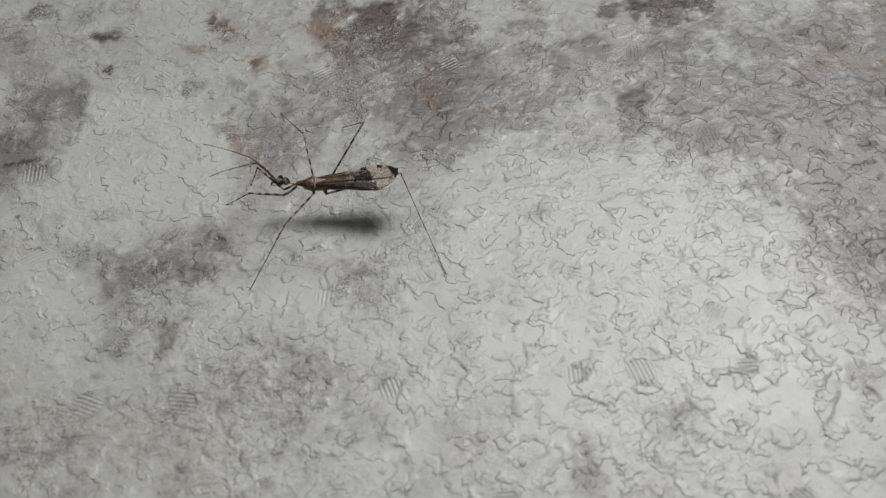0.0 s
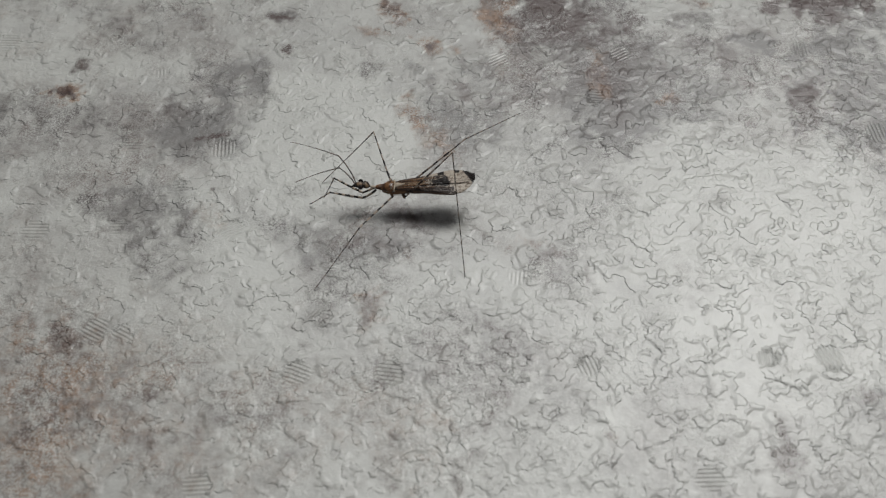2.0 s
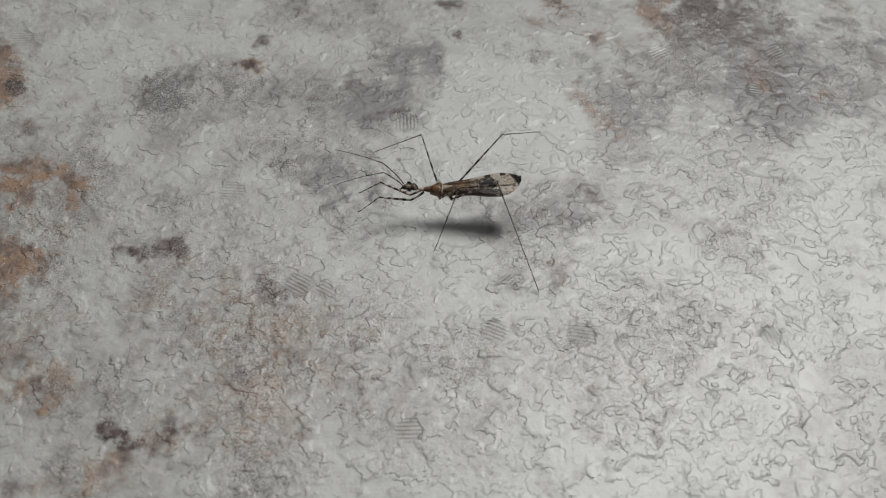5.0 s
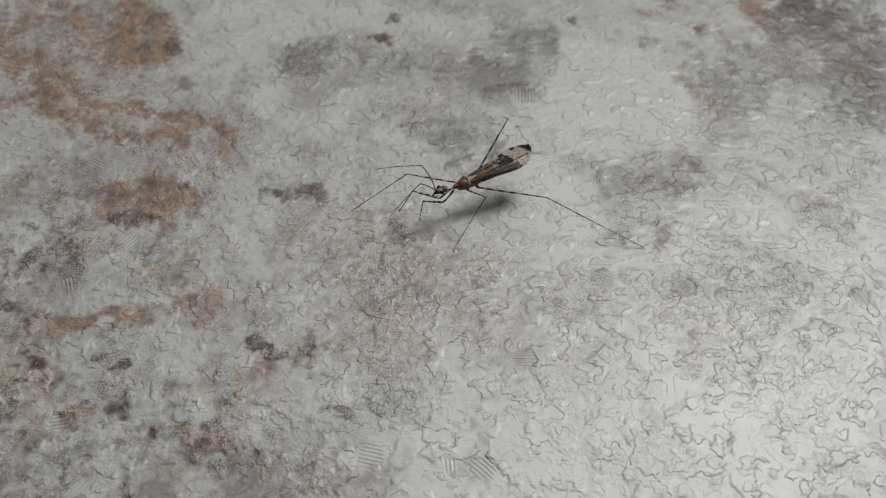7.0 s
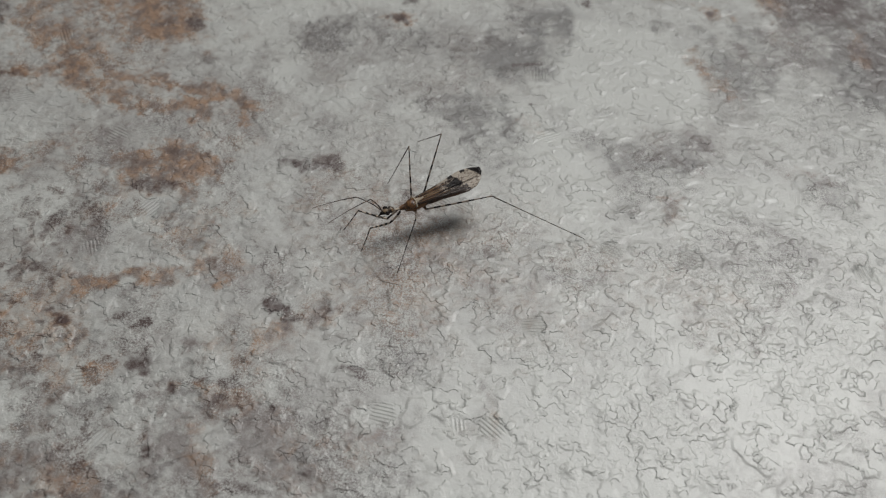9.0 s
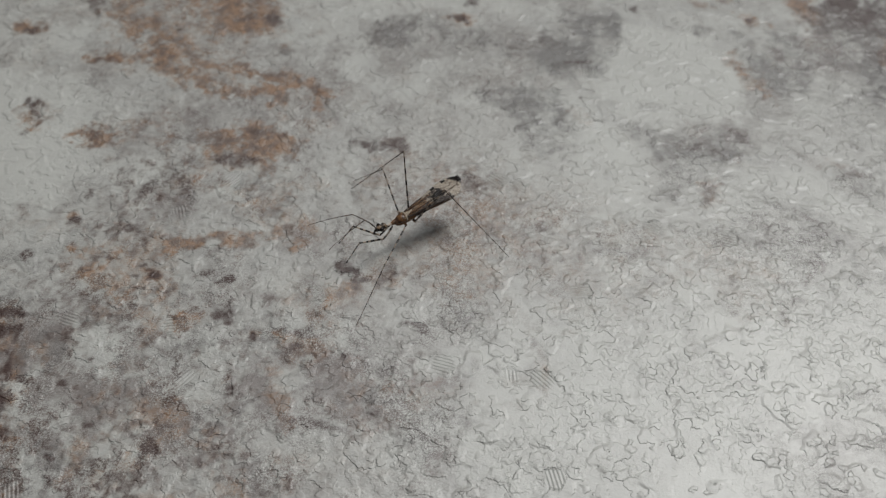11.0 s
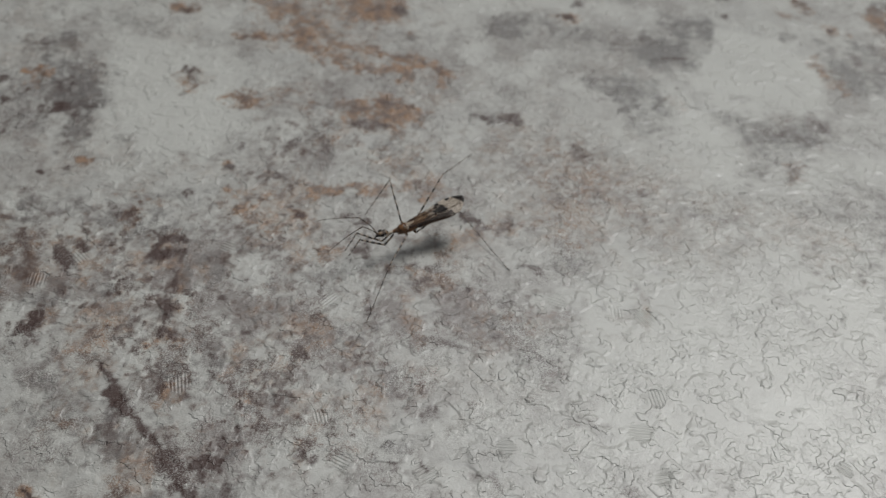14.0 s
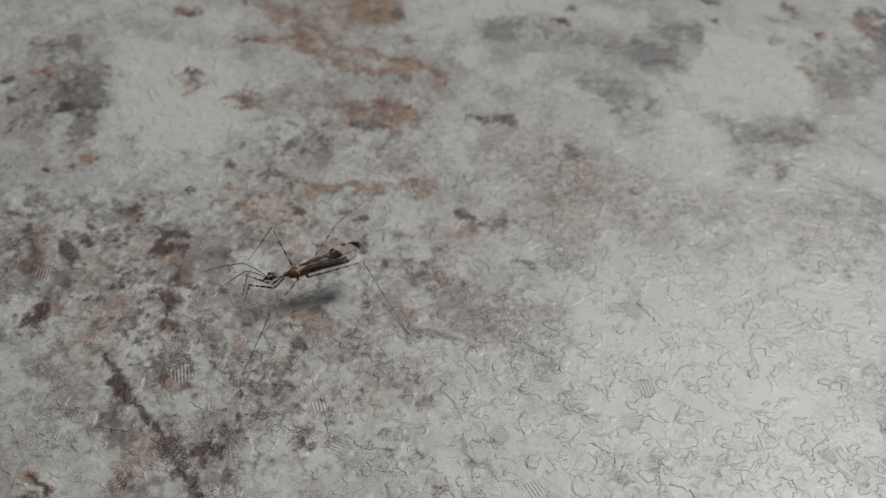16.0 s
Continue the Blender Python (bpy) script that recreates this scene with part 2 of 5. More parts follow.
FORE = band_material("banded_foreleg", (0.42, 0.34, 0.26), (0.022, 0.015, 0.012), 0.75, 0.05)
FEELER = band_material("banded_feeler", (0.17, 0.12, 0.09), (0.045, 0.032, 0.026), 1.2, -0.2)


# ---------------------------------------------------------------- floor
def value_noise(x, y, seed):
    """Smooth lattice noise from 0 to 1 at unit spacing."""
    table = np.random.RandomState(seed).rand(256, 256)
    xi, yi = np.floor(x).astype(int), np.floor(y).astype(int)
    u, v = x - xi, y - yi
    u, v = u * u * (3 - 2 * u), v * v * (3 - 2 * v)
    a, b = table[xi % 256, yi % 256], table[(xi + 1) % 256, yi % 256]
    c, d = table[xi % 256, (yi + 1) % 256], table[(xi + 1) % 256, (yi + 1) % 256]
    return (a * (1 - u) + b * u) * (1 - v) + (c * (1 - u) + d * u) * v


def fractal(x, y, size, seed, octaves=4, gain=0.55):
    total, weight, w = 0, 0, 1
    for k in range(octaves):
        total = total + w * value_noise(x / size * 2**k, y / size * 2**k, seed + k)
        weight, w = weight + w, w * gain
    return total / weight


class Print:
    """The printed pattern of the vinyl: layers of ink over the floor's grid, in millimetres."""

    BODY = {"white": 1.0, "haze": 1.0, "sheen_fade": 1.0, "grey": 1.05, "slate": 1.3, "rust": 1.4, "dark": 1.7}

    def __init__(self, x, y):
        self.x, self.y = x, y
        self.wide = [fractal(x, y, 7.0, s, 4) - 0.5 for s in (11, 31)]
        self.near = [fractal(x, y, 1.6, s, 3) - 0.5 for s in (51, 71)]
        self.crumb = fractal(x, y, 0.7, 91, 2, 0.8) - 0.5
        self.fray = fractal(x, y, 3.0, 111, 5, 0.75) - 0.5
        self.ink = {k: np.zeros_like(x) for k in ("veil", "grey", "slate", "rust", "dark", "white", "haze", "pepper", "sheen_fade")}

    def add(self, layer, i, amount):
        self.ink[layer][i] = 1 - (1 - self.ink[layer][i]) * (1 - np.clip(amount, 0, 0.97))

    def spread(self, layer, i, depth, soft, strength):
        """Ink that runs out over a ragged edge; depth is how far inside a place lies."""
        soft = soft * (1.7 if layer in ("white", "sheen_fade") else 1.15)
        field = depth / (2.2 * soft) + 0.5 + (1.4 if layer == "dark" else 2.4) * self.fray[i] + (0.7 if layer == "dark" else 1.2) * self.near[0][i]
        edge = np.clip(field, 0, 1)
        edge = edge * edge * (3 - 2 * edge)
        uneven = 1.0 if layer in ("white", "sheen_fade") else np.clip(0.9 + 1.8 * self.near[1][i] + 1.5 * self.wide[0][i] + 1.0 * self.crumb[i], 0.1, 1.3)
        self.add(layer, i, self.BODY[layer] * strength * edge * uneven)

    def around(self, points, margin):
        px, py = [p[0] for p in points], [p[1] for p in points]
        i = np.nonzero((self.x > min(px) - margin) & (self.x < max(px) + margin) & (self.y > min(py) - margin) & (self.y < max(py) + margin))
        pull = min(3.0, 0.6 + margin * 0.5)
        return i, self.x[i] + pull * (self.near[0][i] + self.wide[0][i]), self.y[i] + pull * (self.near[1][i] + self.wide[1][i])

    @staticmethod
    def reach(x, y, a, b):
        """Distance from the piece of line between a and b."""
        dx, dy = b[0] - a[0], b[1] - a[1]
        u = np.clip(((x - a[0]) * dx + (y - a[1]) * dy) / (dx * dx + dy * dy + 1e-9), 0, 1)
        return np.hypot(x - a[0] - u * dx, y - a[1] - u * dy)

    def vein(self, layer, strength, soft, half, *points):
        i, x, y = self.around(points, half + 3 * soft + 1)
        far = np.min([self.reach(x, y, a, b) for a, b in zip(points, points[1:])], axis=0)
        self.spread(layer, i, half - far, soft * 0.5, strength)

    def patch(self, layer, strength, soft, *corners):
        i, x, y = self.around(corners, 3 * soft + 1)
        inside, far = np.zeros(x.shape, bool), np.full(x.shape, 1e9)
        for a, b in zip(corners, corners[1:] + corners[:1]):
            far = np.minimum(far, self.reach(x, y, a, b))
            if a[1] != b[1]:
                inside ^= ((a[1] > y) != (b[1] > y)) & (x < (b[0] - a[0]) * (y - a[1]) / (b[1] - a[1]) + a[0])
        self.spread(layer, i, np.where(inside, far, -far), soft, strength)

    def blot(self, layer, cx, cy, a, b, turn, strength, crisp, ragged):
        reach = 2.6 * max(a, b) + 2
        i = np.nonzero((np.abs(self.x - cx) < reach) & (np.abs(self.y - cy) < reach))
        size = math.sqrt(a * b)
        k1, k2 = 1.5 * min(size, 5.0), 1.5 * min(size, 1.6)
        dx = self.x[i] - cx + k1 * self.wide[0][i] + k2 * self.near[0][i]
        dy = self.y[i] - cy + k1 * self.wide[1][i] + k2 * self.near[1][i]
        c, s = math.cos(radians(turn)), math.sin(radians(turn))
        r = np.hypot((c * dx + s * dy) / a, (c * dy - s * dx) / b)
        torn = ragged * min(1, size / 0.5)
        field = ((1.0 if layer == "dark" else 1.15) - r) / (2 * crisp) + 0.5 + torn * (1.6 * self.near[1][i] + 2.2 * self.crumb[i] + 1.5 * self.fray[i])
        edge = np.clip(np.where(r < 2, field, 0), 0, 1)
        edge = edge * edge * (3 - 2 * edge)
        uneven = np.clip(0.8 + 2.0 * self.near[0][i] + 1.6 * self.wide[1][i] + 0.8 * self.crumb[i], 0.12, 1.25) if layer != "white" else 1.0
        self.add(layer, i, 1.25 * strength * edge * uneven)


def print_pattern(x, y):
    ink = Print(x, y)

    def maker(layer, crisp, ragged):
        return lambda cx, cy, a, b, turn, strength: ink.blot(layer, cx, cy, a, b, turn, strength, crisp, ragged)

    white, grey, slate = maker("white", 0.35, 0.3), maker("grey", 0.5, 0.28), maker("slate", 0.22, 0.2)
    haze, pepper = maker("haze", 0.5, 0.2), maker("pepper", 0.6, 0.2)
    rust, dark, speck = maker("rust", 0.9, 0.5), maker("dark", 0.55, 0.6), maker("dark", 0.3, 0.0)
    grey(-39.9, 72.7, 1.5, 1.0, 161, 0.4)
    grey(-34.8, 70.1, 1.4, 1.0, 162, 0.5)
    dark(-32.4, 76.4, 0.7, 0.5, 152, 0.75)
    grey(-32.8, 81.2, 1.3, 1.0, 161, 0.7)
    grey(-41.8, 81.5, 1.7, 1.3, 135, 0.5)
    grey(-40.1, 85.1, 1.3, 1.0, 152, 0.6)
    dark(-21.3, 82.3, 1.1, 0.9, 108, 0.5)
    rust(-21.3, 82.2, 1.4, 1.0, 107, 0.7)
    rust(-24.2, 78.9, 1.2, 0.6, 171, 0.4)
    rust(-17.8, 76.4, 1.4, 0.7, 144, 0.7)
    dark(-17.6, 76.4, 0.6, 0.4, 169, 0.5)
    rust(-15.6, 75.6, 0.6, 0.5, 119, 0.7)
    grey(-23.4, 73.3, 1.1, 0.9, 126, 0.4)
    rust(-17.0, 63.9, 2.3, 1.1, 117, 0.45)
    grey(-15.9, 62.4, 1.3, 1.2, 152, 0.4)
    haze(-13.6, 71.5, 5.1, 4.3, 158, 0.5)
    dark(-4.7, 82.7, 2.1, 1.5, 171, 0.5)
    dark(-4.1, 83.8, 0.6, 0.5, 165, 0.8)
    haze(-6.5, 73.2, 7.2, 5.2, 171, 0.5)
    rust(-0.9, 72.0, 2.2, 0.5, 102, 0.6)
    speck(-39.6, 70.2, 0.2, 0.2, 142, 1)
    speck(-38.1, 58.6, 0.2, 0.2, 144, 1)
    dark(-26.7, 55.7, 0.4, 0.3, 153, 0.8)
    dark(-38.0, 65.0, 1.5, 0.3, 175, 0.8)
    speck(-33.7, 57.2, 0.1, 0.1, 138, 1)
    grey(-29.5, 58.5, 1.3, 0.8, 170, 0.3)
    rust(-38.1, 55.6, 1.1, 0.8, 153, 0.3)
    haze(-21.5, 55.1, 3.0, 1.8, 171, 0.6)
    dark(-20.0, 54.7, 1.1, 0.8, 103, 0.5)
    grey(-23.0, 55.2, 1.5, 1.2, 161, 0.4)
    slate(7.9, 65.9, 2.4, 1.0, 176, 0.5)
    dark(6.2, 68.2, 0.6, 0.4, 176, 0.4)
    rust(5.9, 68.6, 0.8, 0.6, 176, 0.4)
    dark(6.3, 66.9, 0.4, 0.4, 176, 0.5)
    haze(6.0, 70.0, 6.0, 4.3, 176, 0.6)
    haze(11.8, 72.6, 4.5, 4.4, 53, 0.6)
    dark(9.6, 82.6, 1.0, 0.7, 176, 0.5)
    rust(10.5, 82.3, 1.2, 0.7, 176, 0.4)
    grey(9.6, 79.1, 2.3, 1.0, 176, 0.5)
    dark(18.4, 80.5, 0.8, 0.7, 13, 0.9)
    grey(15.8, 76.0, 1.6, 0.9, 177, 0.75)
    dark(23.7, 81.5, 4.3, 1.3, 176, 0.85)
    dark(24.5, 79.1, 1.4, 1.1, 5, 0.6)
    haze(26.2, 70.0, 18.2, 8.5, 177, 0.4)
    dark(37.0, 76.5, 0.6, 0.4, 64, 0.9)
    dark(39.4, 74.3, 0.7, 0.6, 48, 0.9)
    rust(39.4, 74.3, 0.8, 0.7, 41, 0.9)
    dark(37.2, 71.6, 0.8, 0.6, 11, 0.7)
    rust(37.4, 71.4, 1.1, 0.7, 4, 0.5)
    rust(43.1, 71.0, 0.7, 0.6, 28, 0.8)
    dark(42.2, 67.7, 0.8, 0.7, 35, 0.6)
    dark(44.0, 75.2, 1.1, 0.6, 1, 0.5)
    rust(44.3, 78.4, 1.7, 1.3, 56, 0.4)
    dark(31.6, 63.1, 1.0, 0.5, 75, 0.6)
    dark(35.0, 60.7, 0.5, 0.4, 10, 0.6)
    dark(39.2, 61.8, 0.6, 0.5, 22, 0.7)
    dark(36.5, 64.5, 0.4, 0.3, 15, 0.5)
    dark(35.7, 51.6, 1.4, 0.9, 7, 0.6)
    haze(35.8, 58.8, 9.5, 5.4, 70, 0.4)
    slate(32.6, 37.8, 2.2, 1.1, 0, 0.4)
    grey(8.8, 56.2, 1.3, 0.9, 178, 0.25)
    dark(-26.8, 50.2, 0.3, 0.3, 137, 0.9)
    dark(-29.2, 48.9, 0.9, 0.7, 148, 0.55)
    grey(-27.8, 48.2, 1.1, 0.7, 103, 0.5)
    dark(-23.7, 52.3, 2.2, 0.8, 175, 0.45)
    haze(-22.2, 51.6, 5.5, 3.9, 166, 0.6)
    dark(-20.8, 46.6, 1.2, 0.4, 175, 0.5)
    grey(-21.4, 48.1, 1.5, 0.8, 173, 0.4)
    rust(-22.9, 44.6, 1.7, 1.0, 91, 0.9)
    dark(-22.7, 45.1, 1.0, 0.5, 91, 0.6)
    dark(-23.8, 43.4, 0.5, 0.4, 162, 0.7)
    dark(-24.7, 45.0, 0.4, 0.3, 156, 0.5)
    grey(-26.9, 44.3, 1.6, 1.1, 108, 0.6)
    dark(-28.4, 41.8, 0.7, 0.5, 160, 0.4)
    haze(-24.9, 41.8, 5.7, 4.4, 160, 0.4)
    dark(-16.9, 44.6, 0.6, 0.2, 143, 0.6)
    dark(-9.8, 41.9, 1.9, 0.3, 155, 0.3)
    dark(-12.6, 43.2, 1.2, 0.3, 154, 0.4)
    haze(-10.6, 37.4, 5.3, 4.8, 116, 0.4)
    dark(-12.4, 37.3, 0.9, 0.6, 172, 0.25)
    grey(-8.8, 37.8, 1.9, 0.9, 92, 0.4)
    grey(-4.9, 36.1, 2.2, 1.0, 176, 0.3)
    dark(-7.1, 51.2, 1.0, 0.8, 168, 0.4)
    rust(-9.5, 51.6, 2.0, 0.7, 176, 0.3)
    grey(-4.7, 46.7, 1.6, 1.2, 92, 0.25)
    haze(-6.1, 48.2, 4.3, 3.3, 171, 0.3)
    dark(-4.0, 48.1, 1.7, 0.2, 89, 0.4)
    rust(-31.2, 38.2, 1.8, 0.7, 174, 0.4)
    dark(-34.3, 36.9, 1.1, 0.6, 171, 0.4)
    haze(-31.0, 37.2, 6.3, 2.8, 173, 0.6)
    dark(-28.6, 39.0, 0.6, 0.4, 169, 0.4)
    dark(-25.8, 35.9, 0.7, 0.6, 125, 0.3)
    grey(-21.9, 39.4, 1.4, 0.7, 173, 0.5)
    grey(-20.9, 38.3, 1.8, 0.7, 175, 0.5)
    dark(-22.2, 39.9, 0.4, 0.3, 160, 0.5)
    dark(-20.7, 33.1, 0.9, 0.4, 146, 0.5)
    rust(-17.1, 34.5, 0.9, 0.5, 174, 0.4)
    grey(-17.8, 38.6, 0.9, 0.5, 173, 0.4)
    dark(-3.6, 32.9, 0.3, 0.3, 168, 0.9)
    rust(-3.6, 32.9, 0.4, 0.4, 172, 0.6)
    dark(-14.3, 31.6, 0.9, 0.6, 170, 0.5)
    dark(-21.6, 31.5, 0.9, 0.4, 175, 0.4)
    dark(-29.8, 32.0, 0.6, 0.3, 174, 0.5)
    dark(-77.7, 68.0, 1.6, 1.3, 117, 0.4)
    dark(-101.0, 67.8, 1.5, 0.9, 118, 0.4)
    rust(-95.8, 56.9, 1.8, 1.0, 0, 0.95)
    rust(-73.4, 53.5, 1.9, 0.8, 106, 0.6)
    rust(-68.6, 54.5, 0.9, 0.8, 141, 0.7)
    dark(-69.4, 54.8, 1.5, 0.4, 148, 0.3)
    grey(-74.8, 61.5, 1.0, 0.6, 109, 0.6)
    rust(-75.0, 62.4, 0.8, 0.7, 147, 0.4)
    rust(-91.5, 44.2, 1.3, 1.0, 151, 0.6)
    dark(-64.4, 67.1, 0.9, 0.8, 177, 0.3)
    rust(-54.4, 71.3, 1.2, 0.8, 6, 0.8)
    dark(-53.9, 71.4, 0.5, 0.5, 2, 0.5)
    dark(-76.3, 42.5, 2.3, 0.8, 5, 0.5)
    dark(-73.7, 47.1, 2.1, 0.4, 6, 0.4)
    dark(-77.8, 42.7, 0.6, 0.5, 155, 0.6)
    speck(-70.1, 44.9, 0.3, 0.2, 111, 1)
    dark(-61.8, 46.5, 1.5, 0.6, 6, 0.6)
    dark(-57.6, 47.8, 1.1, 0.9, 106, 0.55)
    rust(-57.9, 47.7, 1.2, 1.1, 167, 0.3)
    dark(-65.7, 43.9, 0.6, 0.3, 4, 0.5)
    dark(-83.3, 38.6, 0.6, 0.4, 171, 0.7)
    pepper(-80.1, 38.6, 8.5, 3.6, 4, 0.35)
    dark(-84.0, 36.3, 1.1, 0.7, 178, 0.3)
    rust(-67.8, 40.0, 2.3, 0.9, 5, 0.3)
    rust(-72.4, 35.8, 2.2, 0.8, 5, 0.3)
    haze(-78.1, 45.8, 13.0, 4.7, 5, 0.5)
    haze(-78.4, 36.6, 12.3, 4.2, 5, 0.5)
    dark(-43.1, 68.2, 2.0, 0.8, 7, 0.3)
    haze(-52.0, 50.5, 6.0, 4.8, 5, 0.15)
    dark(-84.5, 30.3, 0.9, 0.6, 175, 0.75)
    dark(-82.7, 30.0, 0.8, 0.5, 179, 0.6)
    rust(-82.1, 32.2, 0.8, 0.5, 175, 0.5)
    dark(-74.9, 31.5, 1.1, 0.4, 5, 0.4)
    rust(-79.0, 29.5, 1.6, 0.8, 3, 0.4)
    haze(-69.9, 32.6, 8.2, 4.0, 4, 0.4)
    rust(-80.0, 25.2, 0.7, 0.5, 158, 0.8)
    dark(-80.0, 25.2, 0.3, 0.3, 144, 0.6)
    dark(-81.2, 22.9, 0.9, 0.3, 111, 0.5)
    rust(-83.6, 23.2, 1.8, 1.4, 142, 0.5)
    rust(-79.3, 20.6, 3.0, 0.7, 6, 0.3)
    dark(-72.1, 25.5, 0.7, 0.5, 178, 0.95)
    dark(-73.2, 26.3, 1.1, 0.6, 1, 0.5)
    dark(-71.3, 20.9, 1.4, 1.0, 175, 0.75)
    rust(-74.7, 20.3, 1.6, 0.8, 16, 0.95)
    dark(-74.3, 21.3, 0.5, 0.4, 177, 0.5)
    dark(-67.5, 19.0, 0.5, 0.3, 111, 0.9)
    rust(-67.5, 19.3, 0.5, 0.4, 159, 0.5)
    dark(-60.1, 29.0, 1.1, 0.5, 149, 0.85)
    dark(-60.4, 29.5, 0.5, 0.4, 111, 0.6)
    rust(-57.0, 28.2, 2.6, 0.6, 21, 0.7)
    dark(-56.0, 28.9, 1.2, 0.3, 6, 0.5)
    dark(-58.2, 27.7, 0.7, 0.4, 5, 0.5)
    dark(-63.5, 20.6, 1.5, 0.7, 5, 0.35)
    dark(-62.2, 18.5, 2.0, 1.1, 3, 0.3)
    haze(-63.0, 19.5, 5.6, 4.9, 163, 0.6)
    grey(-62.8, 25.6, 1.6, 1.5, 147, 0.3)
    dark(-51.8, 23.0, 0.9, 0.5, 6, 0.55)
    grey(-48.7, 25.9, 2.4, 1.0, 98, 0.35)
    grey(-47.3, 27.3, 1.6, 1.1, 6, 0.4)
    dark(-58.6, 18.3, 0.6, 0.3, 104, 0.6)
    dark(-68.7, 12.6, 0.7, 0.5, 177, 0.95)
    dark(-77.6, 10.7, 0.4, 0.3, 152, 0.8)
    dark(-54.3, 12.0, 0.7, 0.4, 102, 0.6)
    dark(-59.9, 10.4, 1.4, 0.7, 4, 0.5)
    rust(-63.4, 12.9, 2.7, 0.7, 121, 0.4)
    grey(-70.2, 16.2, 1.0, 0.5, 2, 0.4)
    rust(-70.7, 14.5, 1.0, 0.7, 172, 0.4)
    haze(-69.0, 13.8, 12.1, 4.7, 5, 0.7)
    haze(-80.2, 21.8, 5.8, 4.6, 141, 0.6)
    pepper(-69.0, 13.8, 10.6, 4.2, 5, 0.3)
    pepper(-82.5, 25.2, 5.9, 4.4, 129, 0.5)
    haze(-49.7, 14.9, 5.8, 4.6, 3, 0.6)
    dark(-50.4, 34.5, 0.9, 0.8, 100, 0.4)
    dark(-48.8, 35.0, 1.6, 0.4, 6, 0.4)
    rust(-39.4, 19.3, 1.6, 0.5, 94, 0.4)
    haze(-40.7, 17.5, 5.7, 2.4, 95, 0.5)
    dark(-114.1, 36.7, 3.0, 1.4, 9, 0.6)
    dark(-117.5, 36.5, 1.1, 0.9, 164, 0.5)
    dark(-114.3, 45.9, 1.2, 1.1, 71, 0.7)
    grey(-120.2, 50.6, 1.9, 0.9, 119, 0.6)
    dark(-123.2, 49.2, 1.1, 0.6, 122, 0.5)
    dark(-125.4, 40.8, 0.8, 0.7, 154, 0.7)
    dark(-116.4, 41.6, 1.5, 1.0, 126, 0.5)
    dark(-122.4, 36.6, 1.0, 0.7, 132, 0.6)
    rust(-121.6, 42.3, 1.5, 1.2, 94, 1)
    dark(-121.5, 43.0, 0.8, 0.6, 173, 0.5)
    dark(-121.2, 39.9, 1.0, 0.6, 123, 0.5)
    dark(-121.2, 32.7, 1.2, 0.6, 122, 0.6)
    dark(-109.8, 33.4, 0.7, 0.4, 122, 0.6)
    dark(-111.5, 31.2, 0.9, 0.4, 119, 0.5)
    rust(-108.2, 28.4, 1.0, 0.6, 5, 1)
    dark(-112.1, 25.2, 0.5, 0.4, 132, 0.8)
    dark(-109.4, 26.8, 0.6, 0.4, 179, 0.5)
    grey(-104.8, 32.5, 1.2, 1.0, 159, 0.5)
    dark(-125.1, 56.4, 1.0, 0.5, 121, 0.5)
    rust(-107.9, 60.9, 1.8, 1.4, 1, 0.9)
    dark(-107.3, 60.6, 1.0, 0.8, 174, 0.4)
    dark(-101.6, 47.6, 1.0, 0.7, 121, 0.7)
    rust(-100.8, 45.9, 1.7, 1.3, 180, 0.85)
    dark(-101.0, 46.4, 1.5, 0.6, 112, 0.5)
    dark(-101.1, 42.9, 0.5, 0.4, 139, 0.6)
    dark(-96.2, 56.8, 1.1, 0.8, 7, 0.5)
    rust(-93.3, 43.9, 1.3, 1.1, 153, 0.9)
    dark(-93.4, 43.7, 0.8, 0.7, 163, 0.4)
    dark(-90.4, 34.9, 0.7, 0.6, 126, 0.8)
    dark(-90.2, 30.9, 0.7, 0.6, 173, 0.8)
    dark(-83.9, 37.3, 1.3, 0.7, 109, 0.4)
    dark(-85.0, 30.3, 0.8, 0.7, 120, 0.8)
    dark(-85.9, 31.9, 0.5, 0.4, 0, 0.7)
    dark(-82.3, 29.1, 0.6, 0.5, 127, 0.6)
    rust(-87.1, 25.9, 1.6, 1.3, 125, 0.7)
    rust(-84.3, 24.1, 1.7, 1.5, 165, 0.6)
    dark(-79.8, 25.1, 0.7, 0.6, 152, 0.7)
    rust(-79.7, 24.9, 0.8, 0.7, 168, 0.6)
    pepper(-85.7, 30.3, 6.4, 5.8, 164, 0.3)
    dark(-93.5, 25.7, 0.6, 0.5, 123, 0.8)
    dark(-90.9, 25.1, 0.4, 0.3, 127, 0.6)
    grey(-110.8, 20.5, 1.6, 0.9, 123, 0.5)
    rust(-98.4, 20.9, 1.8, 0.8, 74, 0.8)
    dark(-98.7, 21.1, 1.2, 0.7, 79, 0.6)
    dark(-101.8, 22.1, 0.6, 0.5, 165, 0.5)
    rust(-96.8, 23.2, 1.4, 0.6, 11, 0.4)
    haze(-102.8, 20.4, 10.8, 4.6, 10, 0.5)
    pepper(-97.4, 11.4, 14.8, 8.8, 6, 0.5)
    haze(-97.1, 10.6, 16.6, 9.5, 7, 1)
    dark(-109.8, 15.0, 2.3, 1.1, 9, 0.65)
    dark(-101.7, 14.9, 0.9, 0.7, 176, 0.95)
    rust(-102.5, 14.9, 1.6, 1.1, 2, 0.7)
    dark(-103.6, 13.6, 0.7, 0.5, 172, 0.8)
    dark(-94.4, 18.0, 1.1, 0.9, 128, 0.8)
    rust(-93.4, 17.3, 1.7, 1.2, 0, 0.6)
    dark(-89.4, 19.6, 1.1, 0.7, 6, 0.5)
